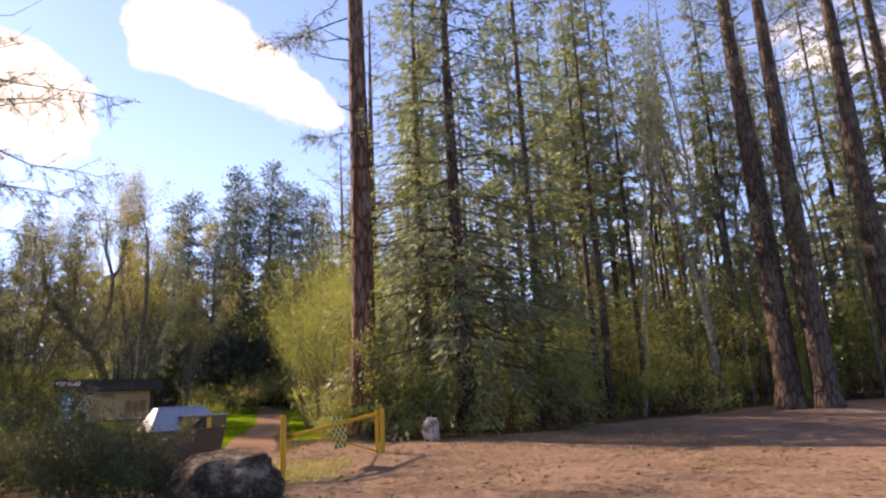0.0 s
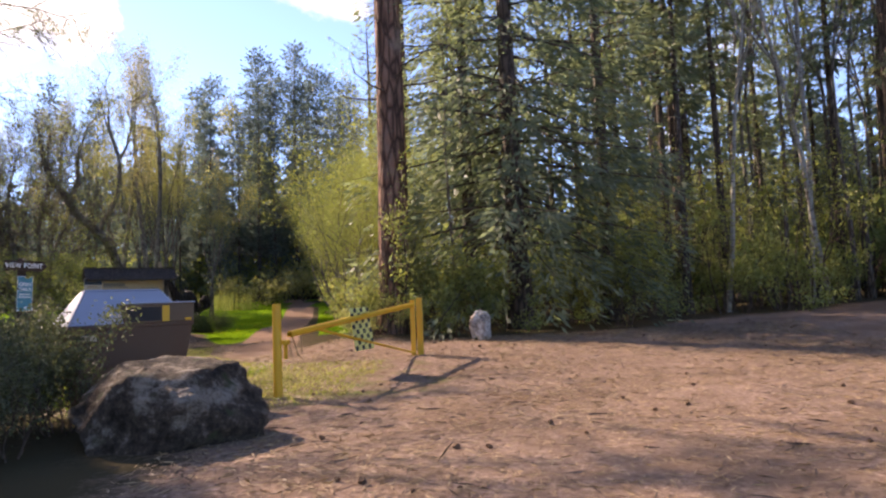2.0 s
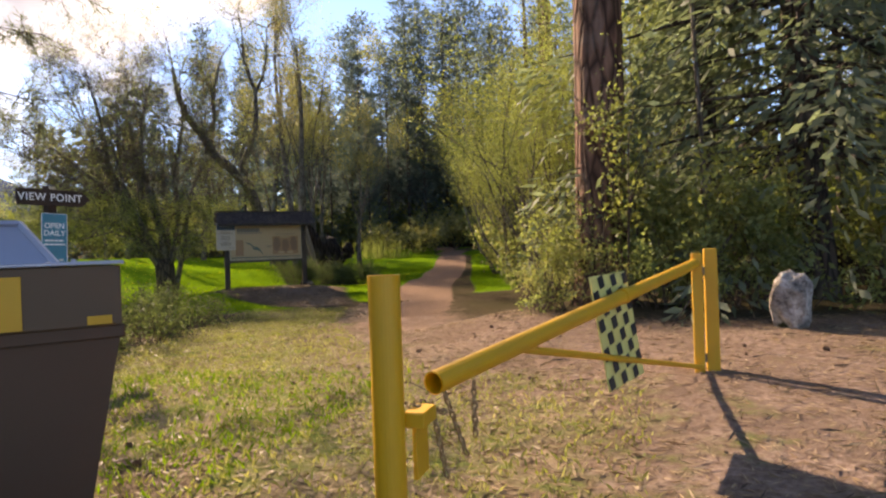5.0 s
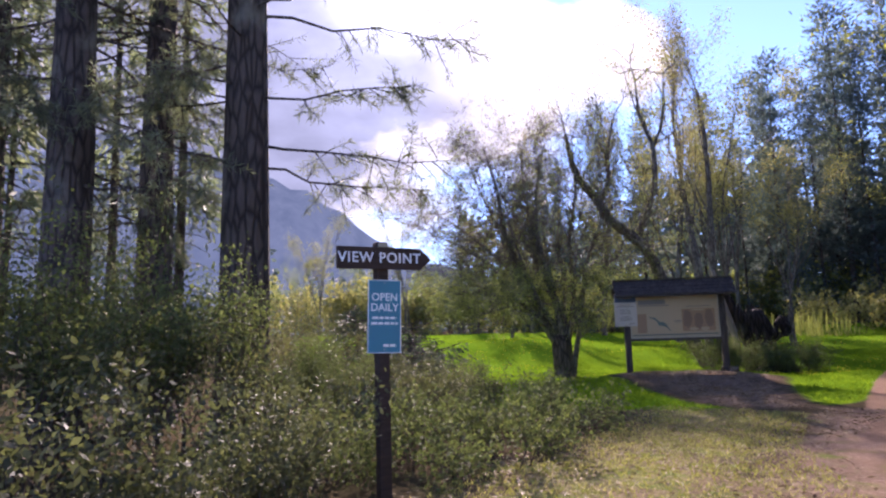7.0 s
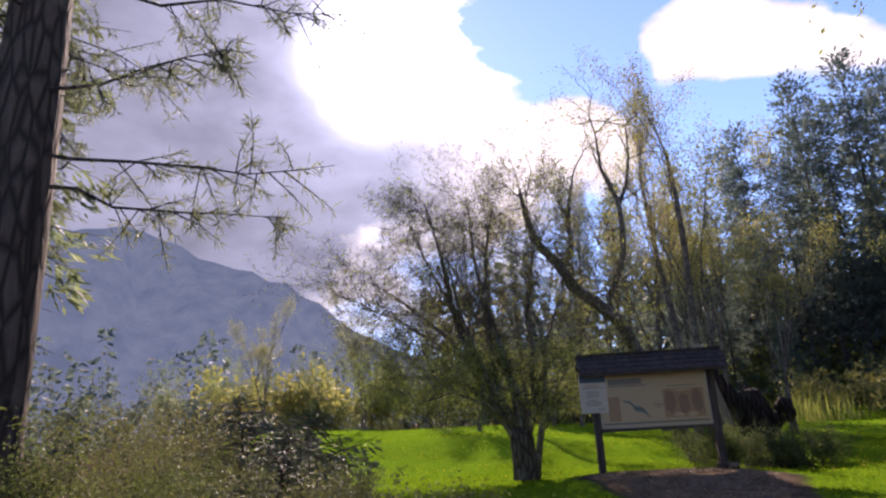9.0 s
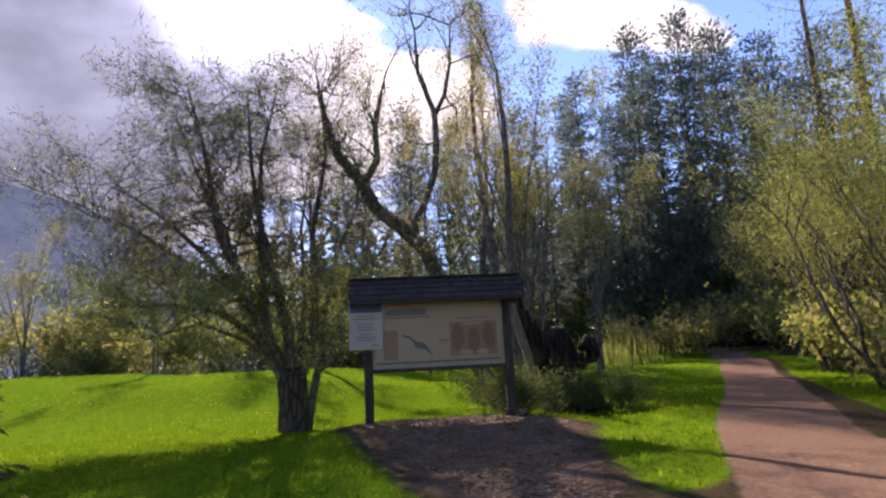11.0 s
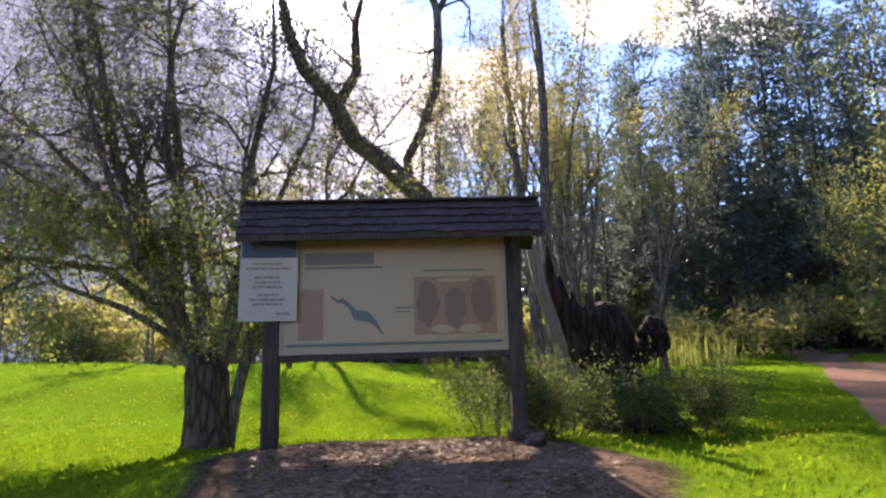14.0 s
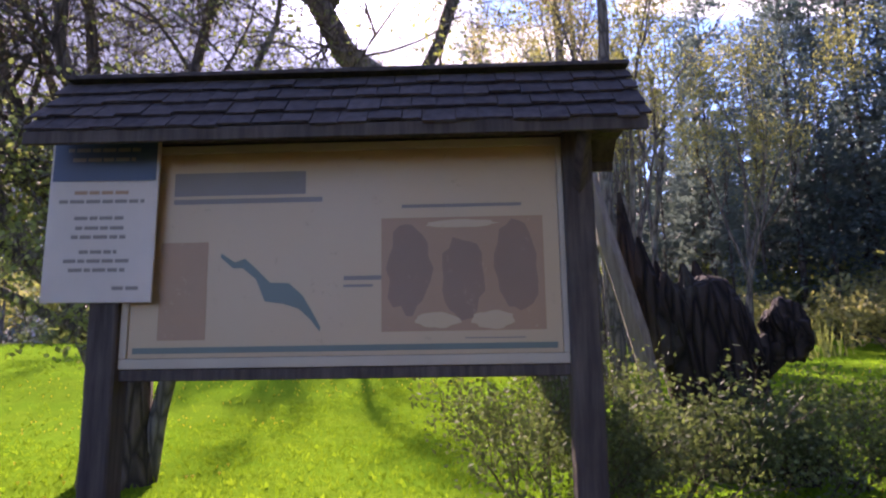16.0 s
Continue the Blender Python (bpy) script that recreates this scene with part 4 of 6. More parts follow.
plant(lime_a, [(-3.7, 22.3, 0, 0.66), (-4.5, 26.4, 60, 0.9), (-6.5, 30.5, 130, 1.0), (-4.0, 23.8, 220, 1.2), (-8.3, 36.5, 10, 1.2), (-10.6, 45, 80, 1.3)])
plant(lime_b, [(-3.7, 22.0, 30, 0.9), (-5.0, 28.4, 200, 1.2), (-6.6, 34.0, 300, 1.2), (-8.3, 41.5, 40, 1.3), (-3.2, 26.0, 150, 1.5), (-12.5, 55, 0, 1.4)])
plant(again(wild_c), [(-4.1, 23.5, 60, 0.6), (-4.5, 26.2, 150, 0.7), (-5.0, 28.4, 20, 0.6), (-6.0, 31.5, 200, 0.95), (-7.2, 35.2, 90, 1.0), (-8.0, 38.8, 40, 1.1), (-10.3, 45, 120, 1.5)])
plant(again(wild_a), [(-5.8, 29.0, 110, 0.6), (-6.9, 33.5, 20, 0.7), (-3.9, 21.4, 250, 0.6)])
plant(pine("pine_tree", 43, 24, 0.32, 0.42, 34, 9, M["pine_bark"], "tall pine rising above the trail", 3.8, 12), [(-6.0, 37.5, 0), (-8.5, 52, 90, 1.0), (-4, 31, 40, 0.95), (-11, 60, 200, 1.1)])

plant(again(birch_b), [(-1.2, 17.6, 120, 0.6)])

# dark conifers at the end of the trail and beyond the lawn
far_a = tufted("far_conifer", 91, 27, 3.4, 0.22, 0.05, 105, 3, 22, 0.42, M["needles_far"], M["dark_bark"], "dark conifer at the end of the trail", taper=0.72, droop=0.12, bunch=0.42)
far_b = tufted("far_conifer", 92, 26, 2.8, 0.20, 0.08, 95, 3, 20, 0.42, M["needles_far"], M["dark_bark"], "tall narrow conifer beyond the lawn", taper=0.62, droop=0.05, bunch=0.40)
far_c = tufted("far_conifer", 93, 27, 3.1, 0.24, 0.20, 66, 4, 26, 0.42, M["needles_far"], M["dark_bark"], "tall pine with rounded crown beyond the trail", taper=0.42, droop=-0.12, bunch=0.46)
plant(far_c, [(-24.2, 66.8, 0, 0.98), (-28.2, 64.2, 70, 0.86), (-21.2, 70.2, 140, 1.06), (-31.2, 68, 200, 0.88), (-18.0, 66.8, 20, 0.90), (-33.4, 62.5, 150, 0.78), (-14.6, 68.2, 250, 0.86), (-11.2, 69, 80, 0.85), (-36.5, 58.5, 0, 0.74)])
plant(far_a, [(-26.4, 70.2, 0, 0.82), (-22.8, 75.2, 40, 1.02), (-17.0, 73.5, 200, 0.9), (-29.5, 73, 90, 0.9), (-12.5, 74, 30, 0.92), (-35.8, 51.4, 70, 0.72), (-34.4, 54.2, 180, 0.62), (-43, 60, 20, 0.74), (-9, 72, 20, 0.9), (-26.5, 62.4, 10, 0.5)])
plant(far_b, [(-26.0, 66.0, 0, 0.78), (-22.6, 67.2, 90, 0.86), (-19.6, 69.2, 140, 0.92), (-29.8, 66.4, 200, 0.82), (-24.8, 72.5, 20, 1.05), (-32.5, 60, 33, 0.66), (-38, 56, 120, 0.68), (-41, 52, 210, 0.58), (-46, 55, 300, 0.66), (-30.5, 62.5, 12, 0.62), (-16.4, 70.4, 70, 0.86), (-50, 48, 70, 0.56), (-13, 65, 200, 0.7), (-27.8, 76, 70, 1.05), (-19.2, 76.4, 45, 1.05)])


def build_far_woods():
    """The belt of woods beyond, all round, too far to tell tree from tree."""
    rng = np.random.default_rng(95)
    g = Geo()
    for k in range(900):
        wall, deep = 460 <= k <= 640, 360 <= k < 460
        az = rng.uniform(2, 48) if wall else rng.uniform(-65, -2) if deep else rng.uniform(-110, 170)
        dist = rng.uniform(72, 120) if az < 40 else rng.uniform(56, 105)
        top = rng.uniform(14, 24) if az < 45 else float(np.interp(az, [45, 54, 58, 64, 95, 110], [14, 9, 6.5, 8.5, 10, 14])) * rng.uniform(0.7, 1.25)
        if wall:
            dist, top = rng.uniform(62, 78), rng.uniform(10, 19) * (1.0 if az < 36 else 0.7)
        if deep:
            dist, top = rng.uniform(34, 56), rng.uniform(7, 13)
        if k > 640:
            dist, top = rng.uniform(58, 70), rng.uniform(2.5, 5.0)
        a = radians(az)
        x, y = -math.sin(a) * dist - 8, math.cos(a) * dist + 16
        n = 150 if wall or deep else 105
        f = rng.uniform(0, 1, n) ** (1.1 if wall else 1.3)
        r = (0.1 + top * 0.13 * (1 - f)) * np.sqrt(rng.uniform(0.1, 1, n))
        t = rng.uniform(0, 6.28, n)
        z0 = height(x, y)
        c = np.stack([x + np.cos(t) * r, y + np.sin(t) * r, z0 + f * top], 1)
        ax = np.stack([np.cos(t), np.sin(t), rng.uniform(-0.9, 0.2, n)], 1)
        g.cards(c, ax, rng.normal(0, 1, (n, 3)), max(top, 9) * 0.085 * rng.uniform(0.6, 1.3, n), max(top, 9) * 0.045)
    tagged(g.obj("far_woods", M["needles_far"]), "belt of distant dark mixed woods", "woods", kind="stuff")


build_far_woods()
far_shrub = broadleaf("wild_shrub", 96, bush_stems[:5], M["olive_leaves"], 2, 0.23, M["twig"], "grey-olive shrub at the foot of the far trees", "shrub", depth=2, fork=3, twigs=False, spread=0.8, lift=0.2, shrink=0.75, leaf_spread=0.16)
far_green = broadleaf("wild_shrub", 97, bush_stems[:5], M["green_leaves"], 2, 0.23, M["twig"], "dull green shrub along the far edge of the lawn", "shrub", depth=2, fork=3, twigs=False, spread=0.8, lift=0.25, shrink=0.75, leaf_spread=0.16)
plant(far_green, [(-19.6, 69.5, 0, 2.2), (-21.4, 70, 60, 2.0), (-18.2, 68, 120, 2.0), (-23, 68.2, 10, 2.0), (-16.6, 65, 220, 1.8), (-15.2, 61.5, 60, 1.6)]
      + thicket(98, ((-34, 63), (-24, 67.5), (-18.5, 67), (-14, 60), (-10, 60), (-10, 68), (-20, 72), (-34, 68)), 26, 1.5, 2.6, 1.3))


def build_reeds():
    """Stiff yellow-green stalks at the far side of the lawn."""
    rng = np.random.default_rng(99)
    g = Geo()
    for x, y, size in ((-19.2, 50.0, 1.0), (-19.9, 48.8, 0.9), (-20.8, 50.4, 1.1), (-22.4, 49.6, 1.0), (-21.4, 51.6, 1.1), (-24.5, 51.5, 1.0)):
        n = int(rng.uniform(25, 90))
        c = np.stack([x + rng.normal(0, 0.6, n), y + rng.normal(0, 0.4, n), np.full(n, height(x, y))], 1)
        ax = np.stack([rng.normal(0, 0.13, n), rng.normal(0, 0.13, n), np.ones(n)], 1)
        g.cards(c, ax, rng.normal(0, 1, (n, 3)), size * rng.uniform(0.3, 1.45, n) ** 1.5, 0.06)
    tagged(g.obj("reeds", M["lime_leaves"]), "stiff yellow-green reeds beyond the lawn", "reeds", kind="stuff")


build_reeds()

plant(again(far_green), thicket(133, ((1, 24), (10, 26), (26, 27), (32, 33), (0, 35)), 26, 1.3, 2.2, 1.6))
plant(again(far_green), thicket(131, ((-3.4, 24.5), (1, 24), (2, 32), (-4.2, 32)), 9, 1.3, 2.0, 1.2))

plant(again(far_green), [(-5.5, 31.0, 0, 0.8), (-7.2, 33.6, 70, 0.9), (-7.9, 36.4, 140, 1.0), (-8.6, 39.4, 210, 1.0), (-9.6, 42.8, 20, 1.2), (-10.8, 46.4, 90, 1.2), (-12.0, 50, 160, 1.3), (-13.6, 54.5, 230, 1.4), (-4.6, 25.0, 10, 0.5)])
plant(again(far_shrub), [(-6.6, 31.8, 0, 0.9), (-7.4, 35.0, 70, 1.0), (-8.4, 38, 140, 1.0), (-9.0, 41, 210, 1.1), (-10.1, 44.6, 20, 1.2), (-4.2, 24.2, 90, 0.5), (-4.9, 29.6, 90, 0.7)])

# bare birches behind the notice board
bare_a = broadleaf("bare_birch", 101, [((0, 0, -0.2), (0.06, 0, 1), 12.0, 0.20)], M["catkins"], 3, 0.10, M["grey_bark"], "tall birch hung with brown catkins behind the notice board", depth=3, fork=7, spread=0.6, lift=0.12, shrink=0.30, wander=0.035, leaf_spread=0.24, droop=0.9, slim=0.32)
bare_b = broadleaf("bare_birch", 102, [((0, 0, -0.2), (-0.03, 0, 1), 9.5, 0.11)], M["catkins"], 1, 0.09, M["grey_bark"], "forked bare birch against the sky", depth=4, fork=3, spread=0.45, lift=0.3, shrink=0.55, wander=0.07, leaf_spread=0.15, droop=0.8)
bare_c = broadleaf("bare_birch", 103, [((0, 0, -0.2), (0, 0, 1), 6.5, 0.09), ((0.2, 0.1, -0.2), (0.1, 0.1, 1), 6.0, 0.07)], M["olive_leaves"], 2, 0.10, M["grey_bark"], "slender birch in small olive leaf", depth=4, fork=4, spread=0.6, lift=0.15, shrink=0.46, wander=0.07, leaf_spread=0.24, droop=0.9)
plant(bare_a, [(-19.3, 38.0, 0, 1.0, (0, -2)), (-20.4, 38.9, 140, 1.05, (-5, 4)), (-26.5, 46, 40, 1.1), (-33, 47, 70, 1.0), (-37, 44, 200, 1.0)])
plant(bare_b, [(-28, 49, 120, 1.1), (-31, 50, 200, 1.1), (-34, 45.5, 30, 1.0), (-41, 46, 75, 1.2)])
plant(bare_c, [(-22.5, 45.5, 130, 1.5), (-20.9, 41.5, 60, 1.25), (-18.4, 43, 200, 1.0), (-24.5, 47.5, 300, 1.4), (-27.5, 50, 20, 1.5), (-30, 46, 90, 1.1), (-35, 40, 60, 0.9), (-39.5, 41, 200, 1.0), (-43, 37, 20, 0.9), (-45, 31, 120, 0.8)])

# shrubs round the lawn
plant(again(lime_b), [(-48.5, 36, 0, 0.8), (-47.5, 30, 60, 0.75), (-49, 42, 100, 0.9), (-46, 46, 200, 0.9), (-50, 27, 30, 0.7), (-42, 50, 10, 0.9)])
plant(again(lime_a), [(-51, 33, 0, 0.8), (-44.5, 43.5, 60, 0.6), (-52, 39, 120, 0.9), (-38.5, 54.5, 210, 0.8)])
plant(again(far_green), thicket(111, ((-47, 41), (-38.5, 52.5), (-30, 63), (-22, 67), (-24, 70), (-33, 66), (-42, 55), (-50, 42)), 26, 1.2, 2.2, 1.5))
plant(again(far_shrub), thicket(112, ((-48, 30), (-46, 42), (-38, 53), (-29, 64), (-21, 68), (-24, 72), (-36, 64), (-52, 44), (-54, 30)), 34, 1.2, 2.2, 1.3))
low_bush = broadleaf("low_bush", 121, [((math.cos(a) * 0.3, math.sin(a) * 0.3, -0.05), (math.cos(a) * 0.9, math.sin(a) * 0.9, 0.75), 0.55, 0.012) for a in np.linspace(0, 5.9, 9)], M["bush_leaves"], 6, 0.065, M["twig"],
                     "low rounded green bush on the lawn's border", "bush", depth=2, fork=3, spread=0.8, lift=0.1, shrink=0.7, leaf_spread=0.11)
plant(low_bush, [(-45.5, 35.0, 0, 1.9), (-46.3, 36.6, 90, 2.0), (-42.6, 38.6, 150, 0.9), (-44.6, 33.6, 30, 1.7)])

# many-stemmed tree beside the board
kt = root("crooked_tree", "gnarled many-stemmed tree coming into leaf beside the notice board", "tree")


def build_crooked(tree):
    """Stems are given as (along the board's line, towards the back, up)."""
    rng = np.random.default_rng(132)
    r, b = np.array((0.71, 0.70, 0)), np.array((-0.70, 0.71, 0))

    def world(p):
        return r * p[0] + b * p[1] + np.array((0, 0, p[2]))

    Geo().tube([world(p) for p in ((0, 0, -0.4), (0, 0, 0.1), (-0.03, 0, 0.6), (-0.06, 0.02, 1.15), (-0.1, 0.02, 1.5))], [0.50, 0.40, 0.355, 0.36, 0.25], 14, wob=0.06, rng=rng).obj("trunk", M["dark_bark"], tree, smooth=True)
    tips = []
    for rad, line in ((0.20, ((-0.12, 0, 1.1), (-0.75, 0.05, 2.1), (-1.1, 0.1, 3.3), (-1.7, 0.0, 4.9), (-2.1, -0.2, 6.8), (-2.5, -0.3, 8.6))),
                      (0.15, ((-0.6, 0.05, 1.9), (-0.85, 0.3, 3.3), (-0.85, 0.4, 4.9), (-1.05, 0.5, 6.8), (-1.2, 0.4, 9.0))),
                      (0.16, ((0.0, 0, 1.2), (-0.12, -0.1, 2.4), (-0.3, -0.3, 3.6), (-0.75, -0.5, 4.9), (-0.7, -0.6, 6.6), (-0.4, -0.5, 8.4))),
                      (0.15, ((0.1, 0, 1.2), (0.38, 0.1, 2.3), (0.5, 0.2, 3.5), (0.42, 0.4, 4.9), (0.75, 0.5, 7.0), (0.8, 0.5, 9.2))),
                      (0.12, ((0.24, 0.1, -0.35), (0.40, 0.1, 0.7), (0.72, 0.2, 2.1), (1.0, 0.2, 3.9), (1.5, 0.1, 5.4), (1.7, 0.1, 7.2))),
                      (0.10, ((-0.75, 0.05, 2.1), (-1.7, -0.3, 2.9), (-3.0, -0.5, 3.2), (-4.2, -0.6, 3.0))),
                      (0.10, ((-1.0, 0.1, 3.0), (-2.2, 0.5, 4.4), (-3.6, 0.7, 5.7), (-4.8, 0.9, 6.5))),
                      (0.08, ((-0.7, 0.0, 2.0), (-1.5, 0.8, 2.7), (-2.7, 1.3, 3.3), (-3.9, 1.5, 3.5))),
                      (0.07, ((-0.3, -0.1, 1.6), (-1.0, -0.9, 2.2), (-1.9, -1.5, 2.5), (-3.1, -1.8, 2.2))),
                      (0.08, ((0.4, 0.2, 2.6), (1.3, 0.5, 3.5), (2.2, 0.6, 4.4), (2.8, 0.6, 5.6))),
                      (0.11, ((-0.35, 0.2, 1.7), (-1.3, 0.9, 3.2), (-1.9, 1.2, 5.2), (-2.9, 1.4, 7.0), (-3.3, 1.5, 8.6))),
                      (0.11, ((-0.2, -0.2, 1.6), (-0.9, -0.9, 3.0), (-1.5, -1.2, 4.8), (-1.9, -1.4, 7.0))),
                      (0.09, ((0.1, 0.2, 1.6), (0.2, 0.9, 3.2), (0.1, 1.3, 5.2), (0.3, 1.6, 7.6))),
                      (0.08, ((-1.1, 0.1, 3.3), (-2.4, -0.4, 4.0), (-3.6, -0.8, 4.9), (-4.6, -1.0, 5.2)))):
        pts = np.array([world(p) for p in line]) + np.concatenate([[[0, 0, 0]], rng.normal(0, 0.07, (len(line) - 1, 3))])
        g = Geo()
        radii = rad * (1 - np.linspace(0, 1, len(pts)) ** 1.1 * 0.9)
        g.tube(pts, radii, 8, cap=False)
        for k in range(1, len(pts)):
            for _ in range((8 if k == len(pts) - 1 else 5) if k > 2 else (4 if k == 2 else 0)):
                o = pts[k - 1] + (pts[k] - pts[k - 1]) * rng.uniform(0.3, 1.0)
                grow(g, rng, o, rng.normal(0, 1, 3) * (1, 1, 0.6) + np.array([0, 0, 0.55]) + r * -0.15, rng.uniform(0.9, 2.1), max(radii[k] * 0.42, 0.018), 3, tips, 6, 0.26, 4, 0.9, 0.02, 0.62, 4)
        g.obj("limb", M["grey_bark"], tree, smooth=True)
    c = Geo()
    tips = np.array(tips)
    scatter_leaves(c, rng, tips[::3], 1, 0.10, 0.065, 0.038)
    scatter_leaves(c, rng, tips[tips[:, 2] < 3.8], 2, 0.14, 0.07, 0.04)
    c.obj("crown", M["green_leaves"], tree)
    # fine shoots at the ends of the twigs
    s = Geo()
    scatter_leaves(s, rng, tips[::2], 1, 0.12, 0.24, 0.012)
    s.obj("twig_mass", M["twig"], tree)


build_crooked(kt)
plant(kt, [(-19.9, 28.5, 0)])

# leaning tree behind the board
lean_tree = root("leaning_tree", "big tree leaning far over behind the notice board", "tree")


def build_leaning(tree):
    rng = np.random.default_rng(141)
    g, tips = Geo(), []
    spine = np.array([(0.12, 0.15, -0.4), (0.0, 0.0, 0.2), (-0.23, -0.38, 1.0), (-0.55, -1.2, 2.8), (-0.87, -1.94, 4.62), (-1.33, -2.55, 5.31), (-1.74, -3.09, 5.85), (-1.94, -3.49, 6.67), (-2.28, -3.98, 7.35), (-2.41, -4.31, 8.12), (-2.5, -4.5, 9.3)])
    g.tube(spine, [0.36, 0.27, 0.25, 0.24, 0.23, 0.21, 0.20, 0.18, 0.15, 0.12, 0.06], 12, wob=0.05, rng=rng)
    curve = np.array([(-1.0, -2.15, 4.9), (-0.98, -2.25, 5.4), (-0.67, -2.11, 5.99), (-0.33, -2.0, 6.89), (-0.18, -2.05, 7.73), (-0.28, -1.95, 8.7), (-0.6, -2.25, 10.0), (-0.62, -2.3, 11.4)])
    g.tube(curve, [0.10, 0.10, 0.10, 0.105, 0.10, 0.09, 0.06, 0.03], 8, wob=0.05, rng=rng)
    second = np.array([(-0.28, -1.95, 8.6), (-0.05, -1.7, 9.3), (0.1, -1.55, 10.3), (0.15, -1.5, 11.6)])
    g.tube(second, [0.075, 0.065, 0.05, 0.02], 7, wob=0.05, rng=rng)
    up = np.array([(-1.9, -3.4, 6.5), (-1.6, -3.1, 7.3), (-1.65, -3.1, 8.4), (-1.4, -2.9, 9.8)])
    g.tube(up, [0.12, 0.11, 0.085, 0.03], 7, wob=0.05, rng=rng)
    for line, many in ((spine[5:], 2), (curve[4:], 2), (second[1:], 2), (up[1:], 2), (spine[3:5], 1)):
        for p in line:
            for _ in range(many):
                grow(g, rng, p, rng.normal(0, 1, 3) + np.array([0, 0, 0.7]), rng.uniform(0.9, 1.9), 0.032, 3, tips, 6, 0.2, 3, 0.8, 0.1, 0.62, 5)
    g.obj("trunk", M["grey_bark"], tree, smooth=True)
    c = Geo()
    scatter_leaves(c, rng, tips, 1, 0.14, 0.08, 0.045)
    c.obj("crown", M["lime_leaves"], tree)


build_leaning(lean_tree)
lean_tree.matrix_basis = put(lean_tree, -18.05, 34.5)

# big pines to the side of the view-point sign
rng_low = np.random.default_rng(152)
low_boughs = [(4.6, 0.85, 3.2), (4.2, 1.1, 2.8), (5.4, 0.5, 3.0), (6.8, 0.9, 3.6), (7.6, 0.25, 4.6), (8.6, 0.6, 5.0), (9.8, 0.15, 4.6), (10.8, 0.5, 5.2), (8.4, 1.2, 3.4)] + [(h, a, ln) for h, a, ln in zip(rng_low.uniform(4.0, 10, 11), rng_low.uniform(2.0, 6.0, 11), rng_low.uniform(1.8, 3.6, 11))]
plant(pine("pine_tree", 151, 24, 0.40, 0.33, 84, 30, M["dark_bark"], "big grey-brown pine with drooping lower boughs", 3.8, 16, low=low_boughs, needle_len=0.16), [(-14.9, 15.1, 0, 1.1), (-15.9, 12.5, 70, 1.0), (-17.6, 14.3, 200, 0.95), (-21.5, 11.5, 20, 0.9)])
plant(again(fir_a), [(-18.8, 11.6, 0, 0.8), (-20.4, 15.4, 80, 0.85), (-24, 14.5, 160, 0.9), (-22.5, 9.6, 230, 0.85)])
plant(again(fir_b), [(-19, 9.5, 0, 0.9), (-22, 7, 90, 1.0), (-19.5, 3, 160, 0.95), (-25, 12, 220, 0.9), (-14.5, 6.0, 40, 0.9)])
big_bush = broadleaf("leafy_bush", 161, [((math.cos(a) * 0.2, math.sin(a) * 0.2, -0.1), (math.cos(a) * 0.5, math.sin(a) * 0.5, 1), 1.2 + 0.25 * math.sin(a * 2), 0.02) for a in np.linspace(0, 5.7, 8)], M["bush_leaves"], 8, 0.052, M["twig"],
                     "tall leafy bush beneath the pines", "bush", depth=3, fork=3, spread=0.75, lift=0.2, shrink=0.64, leaf_spread=0.13)
plant(big_bush, [(-13.2, 13.6, 0, 1.15), (-12.6, 12.0, 70, 1.2), (-14.0, 12.6, 130, 1.25), (-13.2, 15.2, 210, 0.75), (-11.8, 10.4, 20, 1.2), (-14.2, 16.4, 60, 0.6), (-10.6, 8.6, 110, 1.2), (-15.6, 17.4, 10, 0.6), (-9.8, 6.4, 240, 1.2)])
bramble = broadleaf("bramble_bush", 172, bush_stems[1:], M["bramble_leaves"], 3, 0.06, M["twig"], "tangled olive-brown bramble among the bushes", "bush", depth=3, fork=3, spread=0.85, lift=0.1, shrink=0.66, twigs=False, leaf_spread=0.12)
plant(bramble, [(-11.2, 13.3, 0, 0.85), (-11.6, 16.4, 90, 0.5), (-12.9, 17.6, 200, 0.45), (-14.6, 18.6, 20, 0.5), (-17, 18.4, 70, 0.9), (-19.5, 18.2, 140, 1.0), (-22, 18.6, 10, 1.1), (-9.9, 11.6, 60, 0.8), (-26, 20, 100, 1.3), (-30, 21.5, 250, 1.4), (-24, 16.5, 300, 1.2)])
plant(again(low_bush), [(-9.6, 16.3, 0, 0.85), (-10.5, 17.3, 60, 0.9), (-9.9, 15.1, 130, 0.8), (-10.9, 18.7, 200, 0.85), (-12.0, 18.5, 20, 0.9), (-9.2, 13.1, 80, 0.7), (-10.4, 14.2, 10, 0.9), (-11.2, 15.6, 45, 0.9)])
dark_bush = broadleaf("dark_bush", 171, bush_stems, M["dark_leaves"], 4, 0.07, M["twig"], "dark shaded bush beside the refuse bin", "bush", depth=3, fork=3, spread=0.8, lift=0.1, shrink=0.6, twigs=False, leaf_spread=0.11)
